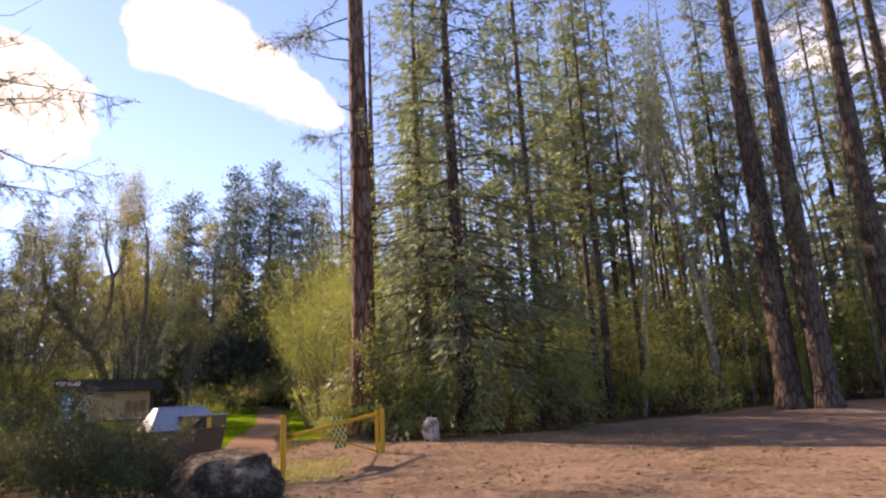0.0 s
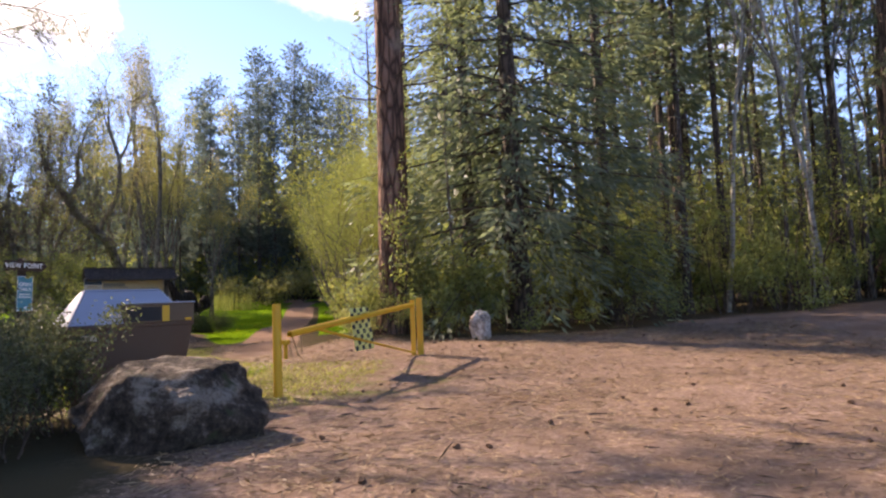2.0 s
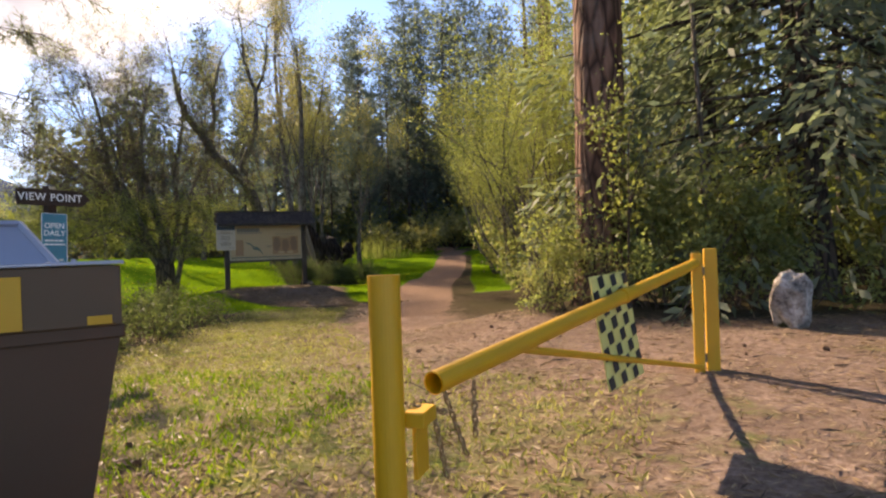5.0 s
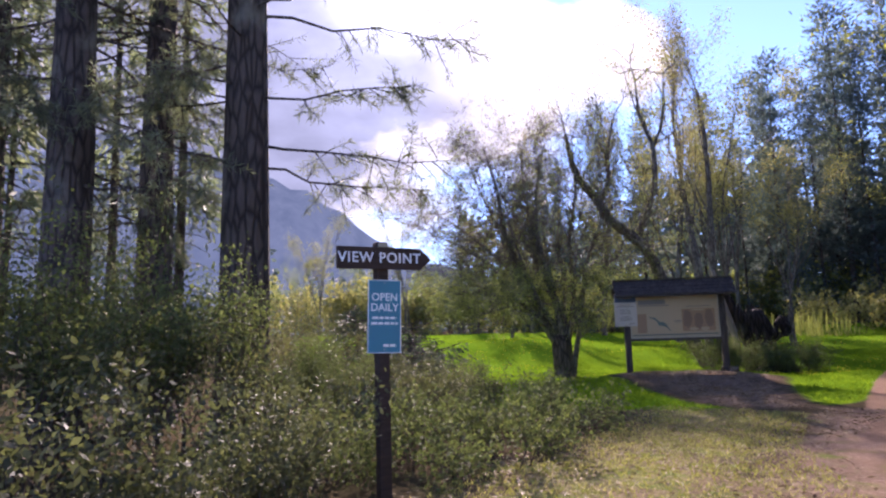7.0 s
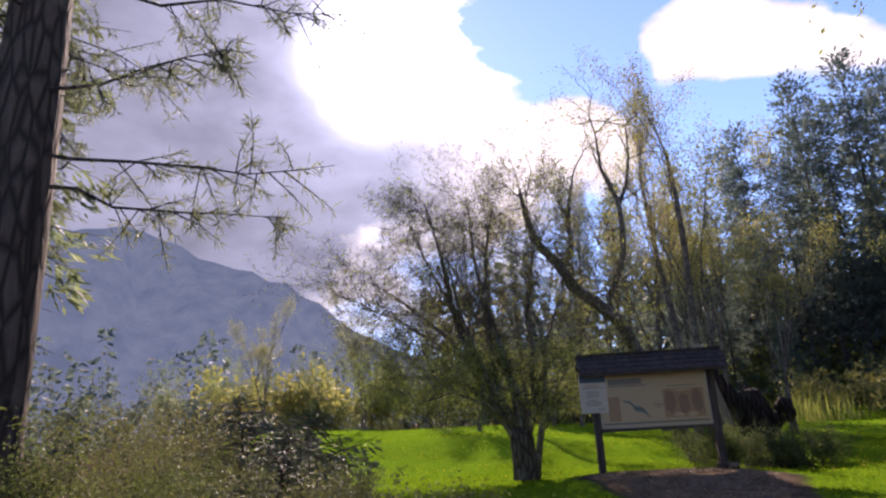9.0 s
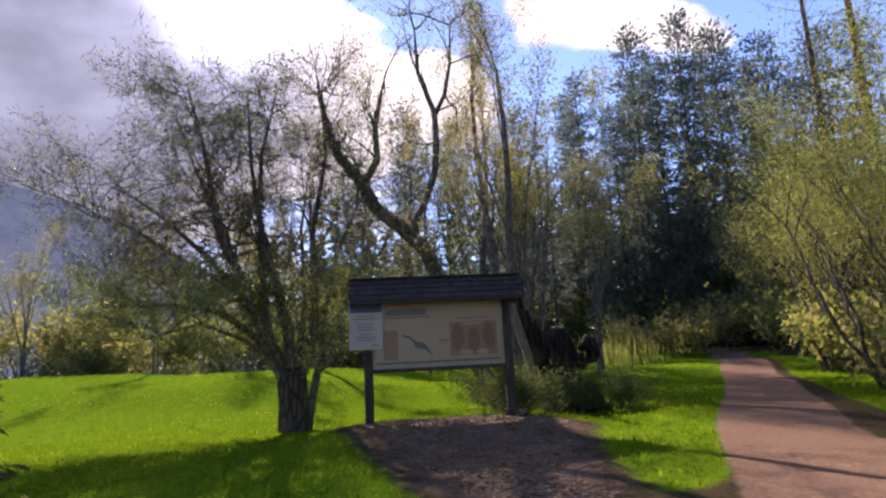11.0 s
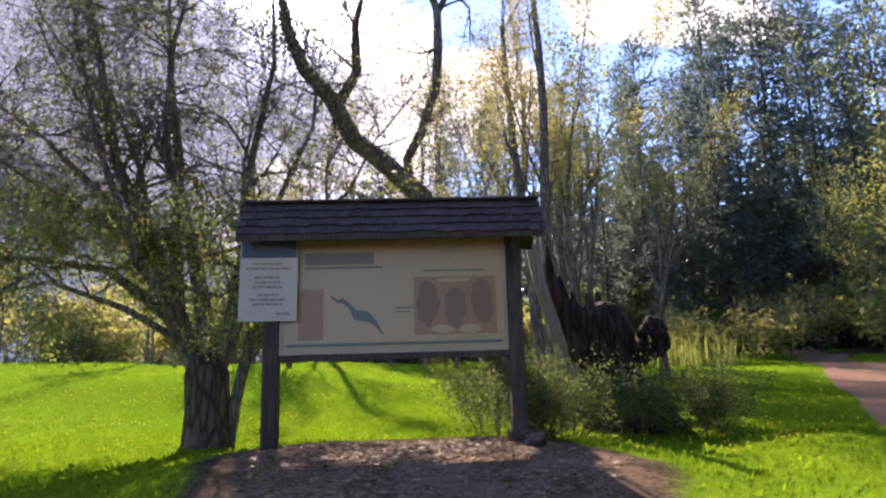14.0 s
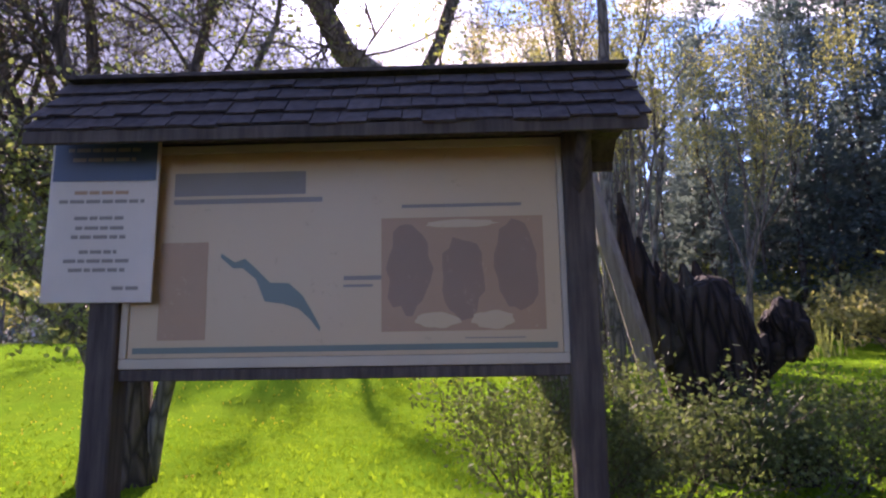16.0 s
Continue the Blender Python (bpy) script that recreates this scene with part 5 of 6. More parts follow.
plant(dark_bush, [(-4.05, 8.5, 0, 0.55), (-5.0, 9.1, 80, 0.55), (-4.6, 8.0, 140, 0.5), (-4.5, 8.75, 200, 0.55), (-3.85, 7.65, 60, 0.45), (-5.3, 8.5, 300, 0.82), (-4.4, 7.3, 20, 0.6), (-7.5, 12.1, 20, 0.6), (-6.7, 11.2, 100, 0.65), (-8.3, 12.9, 220, 0.6), (-9.3, 13.4, 300, 0.6), (-6.0, 10.4, 30, 0.5), (-12.9, 18.9, 10, 0.55), (-13.9, 19.2, 100, 0.5), (-12.0, 19.4, 200, 0.4), (-15.2, 19.6, 250, 0.5), (-12.3, 17.4, 30, 0.6), (-6.2, 8.2, 220, 0.5), (-7.4, 9.8, 70, 0.6)])
# low dark junipers at the near border of the lawn
juniper = conifer("juniper_bush", 181, 1.5, 1.5, 0.05, 0.02, 46, 60, 0.20, M["dark_needles"], M["dark_bark"], "low dark shaggy juniper beside the lawn", 0.3, dead=0, taper=0.6)
plant(juniper, [(-17.5, 20.3, 0, 1.3), (-19.2, 19.6, 70, 1.6), (-15.8, 19.2, 150, 1.1), (-14.2, 18.4, 220, 0.9), (-21.2, 20.4, 30, 1.4)])
# shrubs at the foot of the board
plant(far_shrub, [(-26, 69, 40, 2.0), (-19.4, 53.6, 0, 1.1), (-18.2, 56.8, 80, 1.3), (-21.8, 54.6, 150, 1.2), (-20.2, 58.4, 220, 1.4), (-23.6, 56.2, 300, 1.2), (-17.6, 60.5, 20, 1.3), (-19.4, 63.0, 110, 1.6)])
board_bush = broadleaf("low_bush", 122, [((math.cos(a) * 0.2, math.sin(a) * 0.2, -0.05), (math.cos(a) * 0.8, math.sin(a) * 0.8, 0.9), 0.6, 0.012) for a in np.linspace(0, 5.9, 8)], M["bush_leaves"], 16, 0.045, M["twig"],
                       "small-leaved bush between the board's post and the stump", "bush", depth=2, fork=3, spread=0.8, lift=0.15, shrink=0.7, leaf_spread=0.11)
plant(board_bush, [(-15.1, 30.1, 0, 1.05), (-14.7, 30.9, 80, 1.1), (-14.2, 32.9, 10, 1.0), (-13.75, 33.4, 240, 1.0), (-15.4, 31.2, 60, 0.9)])

# ---- the barrier gate ----


def local(origin, xdir, up=(0, 0, 1)):
    """A frame whose x runs along xdir, z up."""
    x = Vector(xdir).normalized()
    z = Vector(up).normalized()
    y = z.cross(x).normalized()
    return Matrix(((x.x, y.x, z.x, origin[0]), (x.y, y.y, z.y, origin[1]), (x.z, y.z, z.z, origin[2]), (0, 0, 0, 1)))


def pipe(name, a, b, radius, mat, parent, wall=0.006, sides=20, label=""):
    """A hollow pipe open at both ends."""
    a, b = np.array(a, float), np.array(b, float)
    g = Geo()
    d = unit(b - a)
    ref = np.array([0, 0, 1.0]) if abs(d[2]) < 0.9 else np.array([1.0, 0, 0])
    u = unit(np.cross(d, ref))
    w = np.cross(d, u)
    ang = np.linspace(0, 2 * np.pi, sides, endpoint=False)
    ring = np.cos(ang)[:, None] * u + np.sin(ang)[:, None] * w
    v = np.concatenate([a + ring * radius, b + ring * radius, b + ring * (radius - wall), a + ring * (radius - wall)])
    f = [(k * sides + j, k * sides + (j + 1) % sides, ((k + 1) % 4) * sides + (j + 1) % sides, ((k + 1) % 4) * sides + j) for k in range(4) for j in range(sides)]
    g.add(v, f)
    return g.obj(name, mat, parent, label, smooth=False)


def build_gate():
    P, G = np.array((-2.71, 10.06, -0.05)), np.array((-1.60, 13.40, 0.06))
    post = root("bollard_post", "hollow yellow-painted steel pipe post of the barrier", "post")
    pipe("pipe", P, P + (0, 0, 1.04), 0.046, M["yellow"], post, 0.007, 28)
    boxed("bracket", P + (0.035, 0.02, 0.60), P + (0.10, 0.13, 0.645), M["yellow"], post, 0.004)
    boxed("latch_plate", P + (0.05, 0.05, 0.44), P + (0.064, 0.15, 0.60), M["yellow"], post, 0.003)
    gate = root("barrier_gate", "yellow-painted pipe barrier gate with slanting brace", "gate")
    d = unit(np.array((G[0] - P[0], G[1] - P[1], 0)))
    near, far = np.array((-2.62, 10.20, 0.655)), np.array((-1.66, 13.34, 0.885))
    pipe("top_rail", near, far, 0.036, M["yellow"], gate, 0.005, 20)
    pipe("brace", near + (far - near) * 0.17 + (0, 0, -0.02), np.array((-1.64, 13.33, 0.13)), 0.016, M["yellow"], gate, 0.003, 12)
    boxed("end_upright", (-1.69, 13.31, 0.08), (-1.62, 13.37, 0.96), M["yellow"], gate, 0.004)
    collar = near + (far - near) * 0.52
    pipe("sleeve", collar - d * 0.03, collar + d * 0.03 + (0, 0, 0.003), 0.041, M["yellow"], gate, 0.006, 20)
    hinge = root("hinge_post", "yellow steel hinge post of the barrier gate", "post")
    boxed("upright", (-1.60, 13.38, 0.02), (-1.51, 13.47, 0.99), M["yellow"], hinge, 0.005)
    boxed("hinge", (-1.625, 13.36, 0.80), (-1.60, 13.42, 0.86), M["steel"], hinge, 0.003)
    boxed("hinge", (-1.625, 13.36, 0.16), (-1.60, 13.42, 0.22), M["steel"], hinge, 0.003)
    # chain and padlock hanging from the rail's free end
    chain = root("chain", "rusty chain holding the free end of the gate", "chain")
    rng = np.random.default_rng(4)
    strands = (((-2.67, 10.13, 0.60), (-2.60, 10.24, 0.56), 9), ((-2.60, 10.24, 0.62), (-2.56, 10.33, 0.40), 10), ((-2.63, 10.20, 0.60), (-2.60, 10.24, 0.36), 10), ((-2.55, 10.40, 0.62), (-2.55, 10.40, 0.44), 8))
    for a, b, n in strands:
        a, b = np.array(a), np.array(b)
        for k in range(n):
            c = a + (b - a) * (k + 0.5) / n
            ring = Geo()
            th = np.linspace(0, 2 * np.pi, 9)
            ax = unit(b - a)
            sd = unit(np.cross(ax, (0.3, 0.8, 0.1) if k % 2 else (0.9, -0.2, 0.4)))
            ring.tube([c + ax * math.cos(t) * 0.016 + sd * math.sin(t) * 0.009 for t in th], [0.0035] * 9, 5, cap=False)
            ring.obj("link", M["steel"], chain)
    # chequered sheet hanging on the rail
    sign = root("chequer_sign", "yellow and black chequered hazard board on the rail", "sign")
    m = Matrix.Translation((-2.105, 11.80, 0.62)) @ local((0, 0, 0), (d[0], d[1], 0.02)) @ pose(0, 0, 0, -8, 0, 0)
    boxed("board", (-0.25, 0.048, -0.285), (0.25, 0.054, 0.285), M["sign_yellow"], sign, 0.001)
    nx, nz = 6, 8
    for i in range(nx):
        for k in range(nz):
            if (i + k) % 2:
                continue
            x0, z0 = -0.25 + 0.5 * i / nx, -0.285 + 0.57 * k / nz
            g = Geo()
            a, b = 0.5 / nx, 0.57 / nz
            sk = 0.012
            g.add([(x0 + sk, 0.0575, z0), (x0 + a, 0.0575, z0 + sk), (x0 + a - sk, 0.0575, z0 + b), (x0, 0.0575, z0 + b - sk)], [(0, 1, 2, 3)])
            g.add([(x0 + sk, 0.0445, z0), (x0 + a, 0.0445, z0 + sk), (x0 + a - sk, 0.0445, z0 + b), (x0, 0.0445, z0 + b - sk)], [(3, 2, 1, 0)])
            g.obj("black_square", M["black_paint"], sign)
    sign.matrix_basis = m


build_gate()

# ---- the refuse bin ----


def build_bin():
    bin_ob = root("refuse_bin", "brown bear-proof refuse container with sloping steel lid", "bin")
    m = local((-3.625, 10.03, 0.0), (0.59, 0.81, 0))
    ground = height(-4.0, 10.4)
    body = Geo()
    t, b = 0.84, ground - 0.02
    top = [(-1.22, 0.01, t), (0.0, 0.01, t), (-0.02, 0.44, t), (-1.22, 0.5, t)]
    low = [(-1.02, 0.06, b), (-0.16, 0.06, b), (-0.2, 0.45, b), (-1.02, 0.45, b)]
    body.add(top + low, [(0, 1, 2, 3), (7, 6, 5, 4), (1, 0, 4, 5), (2, 1, 5, 6), (3, 2, 6, 7), (0, 3, 7, 4)])
    body.obj("body", M["bin_brown"], bin_ob)
    g = Geo()
    g.box((-1.24, 0.0, t - 0.03), (0.01, 0.45, t + 0.012), None, 0.004)
    g.obj("rim", M["bin_brown"], bin_ob)
    lid = Geo()
    base = [(-1.23, 0.02, t + 0.016), (-0.03, 0.02, t + 0.016), (-0.03, 0.42, t + 0.016), (-1.23, 0.5, t + 0.016)]
    ridge = [(-1.0, 0.24, 1.19), (-0.26, 0.24, 1.19), (-0.26, 0.36, 1.19), (-1.0, 0.36, 1.19)]
    lid.add(base + ridge, [(3, 2, 1, 0), (4, 5, 6, 7), (0, 1, 5, 4), (1, 2, 6, 5), (2, 3, 7, 6), (3, 0, 4, 7)])
    lid_ob = lid.obj("lid", M["galvanised"], bin_ob, "galvanised sloping steel lid")
    for a, c in ((0, 4), (1, 5)):
        p, q = np.array(base[a]), np.array(ridge[a])
        Geo().tube([p + (0, 0, 0.004), q + (0, 0, 0.004)], [0.012, 0.012], 4).obj("edge_strip", M["galvanised"], lid_ob)
    Geo().tube([ridge[0], ridge[1]], [0.013, 0.013], 4).obj("edge_strip", M["galvanised"], lid_ob)
    chute = Geo()
    chute.box((-0.72, -0.012, t + 0.012), (0.0, 0.22, 1.045), None, 0.004)
    chute_ob = chute.obj("chute", M["bin_tan"], bin_ob, "tan-painted steel filling chute")
    boxed("chute_top", (-0.735, -0.022, 1.047), (0.01, 0.25, 1.06), M["galvanised"], chute_ob, 0.003)
    # flat black plate on the face, painting in the dark inside the slot
    boxed("opening", (-0.70, -0.018, t + 0.03), (-0.36, -0.0135, 1.01), M["bin_hole"], chute_ob, 0.001)
    boxed("yellow_patch", (-0.10, -0.0165, t + 0.018), (-0.03, -0.0135, t + 0.046), M["yellow"], chute_ob, 0.001)
    boxed("yellow_patch", (-0.345, -0.0165, t + 0.018), (-0.27, -0.0135, 1.02), M["yellow"], chute_ob, 0.001)
    for x in (-0.6, -0.36, -0.12):
        Geo().tube([(x, 0.1, 1.058), (x, 0.1, 1.068)], [0.01, 0.007], 7).obj("rivet", M["galvanised"], chute_ob)
    boxed("label_plate", (-1.12, -0.004, 0.70), (-0.98, 0.012, 0.76), M["panel_frame"], bin_ob, 0.001)
    bin_ob.matrix_basis = m


build_bin()

# ---- boulders ----


def boulder(name, seed, size, mat, label, x, y, turn=0.0, sink=0.12, flat=0.75, rough=0.16, sub=4, planes=()):
    rng = np.random.default_rng(seed)
    bm = bmesh.new()
    bmesh.ops.create_icosphere(bm, subdivisions=sub, radius=1.0)
    cuts = [(unit(rng.normal(0, 1, 3)), rng.uniform(0.55, 0.84)) for _ in range(20)] + [(np.array((0.05, -0.1, 1.0)), flat)]
    if planes:
        cuts = [(unit(np.array(p[:3], float)), p[3]) for p in planes] + cuts[:6]
    off = Vector(rng.uniform(-50, 50, 3))
    for v in bm.verts:
        p = np.array(v.co)
        for nrm, d in cuts:
            over = p @ nrm - d
            if over > 0:
                p = p - nrm * over * 0.92
        q = Vector(p)
        q += q.normalized() * (rough * noise.fractal(q * 1.7 + off, 0.9, 2.1, 5) + 0.035 * noise.noise(q * 9 + off) + (0.022 * noise.fractal(q * 14 + off, 0.7, 2.0, 4) if planes else 0))
        v.co = (q.x * size[0], q.y * size[1], q.z * size[2])
    ob = Geo().bm(bm).obj(name, mat, smooth=True)
    tagged(ob, label, "rock")
    ob.matrix_basis = pose(x, y, height(x, y) + size[2] * (1 - sink) - size[2] * (0.62 if planes else 0.4), 0, 0, turn)
    return ob


boulder("boulder", 7, (0.82, 0.68, 0.60), M["boulder"], "large rough brown boulder beside the refuse bin", -3.0, 8.2, 0, 0.0, 0.72, 0.11, 5,
        ((0.06, -0.12, 1.0, 0.50), (0.9, -0.25, 0.5, 0.64), (0.8, -0.6, -0.15, 0.74), (-0.1, -0.95, 0.25, 0.62), (-0.7, -0.3, 0.65, 0.62), (-0.9, 0.1, 0.1, 0.8), (0.3, -0.7, 0.7, 0.66), (0.2, 0.9, 0.3, 0.7)))
boulder("pale_rock", 9, (0.24, 0.22, 0.40), M["pale_rock"], "upright pale cream rock at the edge of the lot", -0.62, 15.45, 30, 0.1, 0.9)
boulder("boulder", 10, (0.17, 0.15, 0.12), M["boulder"], "small grey stone at the foot of the board", -13.85, 28.95, 10)

# ---- writing ----


def letters(text, size, mat, parent, m, name="lettering", spread=1.0, thick=0.0015):
    cu = bpy.data.curves.new(name, "FONT")
    cu.body, cu.size, cu.extrude, cu.align_x, cu.align_y, cu.space_character = text, size, thick, "CENTER", "CENTER", spread
    cu.offset = size * 0.012
    tmp = new("tmp_text", cu)
    me = bpy.data.meshes.new_from_object(tmp.evaluated_get(bpy.context.evaluated_depsgraph_get()))
    bpy.data.objects.remove(tmp)
    me.materials.clear()
    me.materials.append(mat)
    ob = new(name, me)
    ob.parent = parent
    ob.matrix_basis = m
    return ob


FRONT = pose(0, 0, 0, 90, 0, 0)      # flat lettering turned upright, facing -y


def build_view_point():
    z0 = height(-8.87, 14.25)
    sign = root("view_point_sign", "brown wooden pointer sign with white letters on a timber post", "sign")
    boxed("post", (-0.055, 0.0, z0 - 0.1), (0.055, 0.10, 1.99), M["brown_board"], sign, 0.008)
    g = Geo()
    pts = [(-0.43, 1.745), (0.35, 1.745), (0.46, 1.84), (0.35, 1.935), (-0.43, 1.935)]
    n = len(pts)
    g.add([(x, -0.045, z) for x, z in pts] + [(x, -0.003, z) for x, z in pts], [tuple(range(n)), tuple(reversed(range(n, 2 * n)))] + [((i + 1) % n, i, n + i, n + (i + 1) % n) for i in range(n)])
    board = g.obj("pointer_board", M["brown_board"], sign)
    letters("VIEW POINT", 0.126, M["white_print"], board, Matrix.Translation((-0.04, -0.048, 1.84)) @ FRONT, spread=1.12, thick=0.002)
    for x in (-0.02, 0.02):
        Geo().tube([(x, -0.052, 1.905 - abs(x)), (x, -0.044, 1.905 - abs(x))], [0.006, 0.006], 6).obj("bolt", M["steel"], board)
    # tag above the pointer
    boxed("number_tag", (-0.04, -0.012, 1.945), (0.04, -0.002, 1.98), M["panel_frame"], sign, 0.001)
    m = local((-8.87, 14.25, 0), (0.14, 0.99, 0))
    sign.matrix_basis = m
    blue = root("opening_sign", "blue metal opening-hours sign with white letters", "sign")
    plate = boxed("plate", (-0.165, -0.012, 1.0), (0.165, -0.004, 1.665), M["blue_sign"], blue, 0.003)
    for lo, hi in (((-0.165, 1.0), (-0.158, 1.665)), ((0.158, 1.0), (0.165, 1.665)), ((-0.158, 1.0), (0.158, 1.006)), ((-0.158, 1.659), (0.158, 1.665))):
        boxed("border", (lo[0], -0.0145, lo[1]), (hi[0], -0.0125, hi[1]), M["white_print"], blue, 0.0)
    letters("OPEN", 0.098, M["white_print"], plate, Matrix.Translation((0.0, -0.0135, 1.505)) @ FRONT, spread=1.03)
    letters("DAILY", 0.098, M["white_print"], plate, Matrix.Translation((0.0, -0.0135, 1.41)) @ FRONT, spread=1.03)
    for z, w in ((1.318, 0.24), (1.268, 0.26), (1.068, 0.13)):
        cx = 0.055 if w < 0.2 else 0.0
        x = cx - w / 2
        rng = np.random.default_rng(int(z * 1000))
        while x < cx + w / 2:
            ln = rng.uniform(0.025, 0.06)
            boxed("text_bar", (x, -0.0145, z - 0.011), (min(x + ln, cx + w / 2), -0.0125, z + 0.011), M["white_print"], plate, 0.0)
            x += ln + 0.012
    for z in (1.03, 1.64):
        Geo().tube([(0, -0.017, z), (0, -0.011, z)], [0.006, 0.008], 8).obj("bolt", M["galvanised"], blue)
    blue.matrix_basis = m @ pose(-0.03, -0.0, 0.07, 0, 1.5, -3) @ Matrix.Diagonal((0.93, 1, 0.95, 1))


build_view_point()

# ---- the notice board ----


def build_board():
    """Local frame: x along the board, -y towards the walker, z up from 0."""
    L = 2.75
    m = local((-16.16, 27.27, 0), (1.95, 1.93, 0))
    k = root("notice_board", "dark timber notice board with shake roof and map panel", "notice board")
    za, zb = height(-16.16, 27.27), height(-14.2, 29.2)
    for x, z in ((0.0, za), (L, zb)):
        boxed("post", (x - 0.085, -0.085, z - 0.2), (x + 0.085, 0.085, 2.28), M["timber"], k, 0.012)
    # footing at one post, knees under the roof
    boxed("footing", (L - 0.13, -0.16, zb - 0.05), (L + 0.12, 0.12, zb + 0.13), M["timber"], k, 0.02)
    boxed("cap_beam", (-0.28, -0.07, 2.20), (L + 0.28, 0.07, 2.34), M["timber"], k, 0.01)
    boxed("lower_rail", (0.085, -0.03, 0.80), (L - 0.085, 0.05, 0.868), M["timber"], k, 0.006)
    for x, s in ((0.0, 1), (L, 1)):
        g = Geo()
        for sy in (-1, 1) if x else (1,):
            g.tube([(x, sy * 0.06, 1.86), (x, sy * 0.34, 2.13)], [0.04, 0.04], 4)
        g.obj("brace", M["timber"], k)
    # backing and panel between the posts
    boxed("backing", (0.085, -0.012, 0.86), (L - 0.085, 0.03, 2.20), M["timber"], k, 0.003)
    panel = boxed("map_panel", (0.13, -0.030, 0.93), (L - 0.12, -0.0125, 2.14), M["panel"], k, 0.002, "cream map panel")
    for name, lo, hi in (("frame_bottom", (0.085, -0.042, 0.87), (L - 0.085, -0.0125, 0.928)), ("frame_top", (0.085, -0.042, 2.142), (L - 0.085, -0.0125, 2.19)),
                         ("frame_side", (0.085, -0.042, 0.93), (0.128, -0.0125, 2.14)), ("frame_side", (L - 0.118, -0.042, 0.93), (L - 0.085, -0.0125, 2.14))):
        boxed(name, lo, hi, M["panel_frame"], k, 0.003)
    y0, y1 = -0.0335, -0.0305

    def flat(name, x0, z0, x1, z1, mat):
        return boxed(name, (x0, y0, z0), (x1, y1, z1), M[mat], panel, 0.0)

    flat("teal_band", 0.16, 0.955, L - 0.15, 0.99, "print_teal")
    flat("brown_block", 0.30, 1.03, 0.58, 1.60, "print_brown")
    flat("heading_band", 0.36, 1.88, 1.15, 2.02, "print_grey")
    flat("picture_field", 1.60, 1.06, 2.54, 1.72, "print_brown")
    flat("heading_band", 0.36, 1.83, 1.25, 1.86, "print_grey")
    # lake: a winding outline, wide in the middle
    g = Geo()
    mid = [(0.66, 1.52, 0.012), (0.74, 1.46, 0.018), (0.80, 1.47, 0.028), (0.88, 1.40, 0.025), (0.95, 1.30, 0.055), (1.06, 1.29, 0.06), (1.14, 1.24, 0.04), (1.20, 1.16, 0.022), (1.25, 1.08, 0.012)]
    top = [(x, y0, z + w) for x, z, w in mid]
    bot = [(x - w * 0.5, y0, z - w) for x, z, w in mid]
    n = len(mid)
    g.add(top + bot, [(i + 1, i, n + i, n + i + 1) for i in range(n - 1)])
    g.obj("lake_print", M["print_teal"], panel)
    flat("text_bar", 1.38, 1.36, 1.62, 1.385, "print_grey")
    flat("text_bar", 1.38, 1.32, 1.55, 1.335, "print_grey")
    flat("heading_band", 1.72, 1.78, 2.42, 1.80, "print_grey")
    flat("text_bar", 2.08, 1.015, 2.42, 1.022, "print_grey")
    # three brown picture shapes
    rng = np.random.default_rng(17)
    for cx, cz, rx, rz, mat in ((1.76, 1.42, 0.13, 0.27, "print_dark"), (2.07, 1.36, 0.12, 0.24, "print_dark"), (2.38, 1.42, 0.13, 0.27, "print_dark"), (1.92, 1.12, 0.13, 0.045, "panel"), (2.24, 1.12, 0.12, 0.05, "panel"), (2.07, 1.68, 0.2, 0.025, "panel")):
        g = Geo()
        th = np.linspace(0, 2 * np.pi, 22, endpoint=False)
        r = 1 + rng.uniform(-0.14, 0.14, 22)
        yy = y0 - (0.002 if mat == "print_dark" else 0.0035)
        g.add([(min(max(cx + math.cos(t) * rx * q, 1.6), 2.6), yy, max(cz + math.sin(t) * rz * q, 1.03)) for t, q in zip(th, r)], [tuple(range(22))])
        g.obj("picture_print", M[mat], panel)
    # roof: two slopes of overlapping shakes on boards
    ridge, eave, half, x0, x1 = 2.64, 2.19, 0.40, -0.32, L + 0.32
    for sy in (-1, 1):
        g = Geo()
        a = [(x0, 0, ridge - 0.04), (x1, 0, ridge - 0.04), (x1, sy * half, eave - 0.02), (x0, sy * half, eave - 0.02)]
        b = [(x, y, z - 0.03) for x, y, z in a]
        f = [(0, 1, 2, 3), (7, 6, 5, 4), (0, 4, 5, 1), (1, 5, 6, 2), (2, 6, 7, 3), (3, 7, 4, 0)]
        g.add(a + b, f if sy < 0 else [tuple(reversed(q)) for q in f])
        deck = g.obj("roof_deck", M["timber"], k)
        slope = Vector((0, sy * half, eave - ridge))
        length = slope.length
        slope.normalize()
        nrm = Vector((0, sy * (ridge - eave), half)).normalized()
        rows = 4
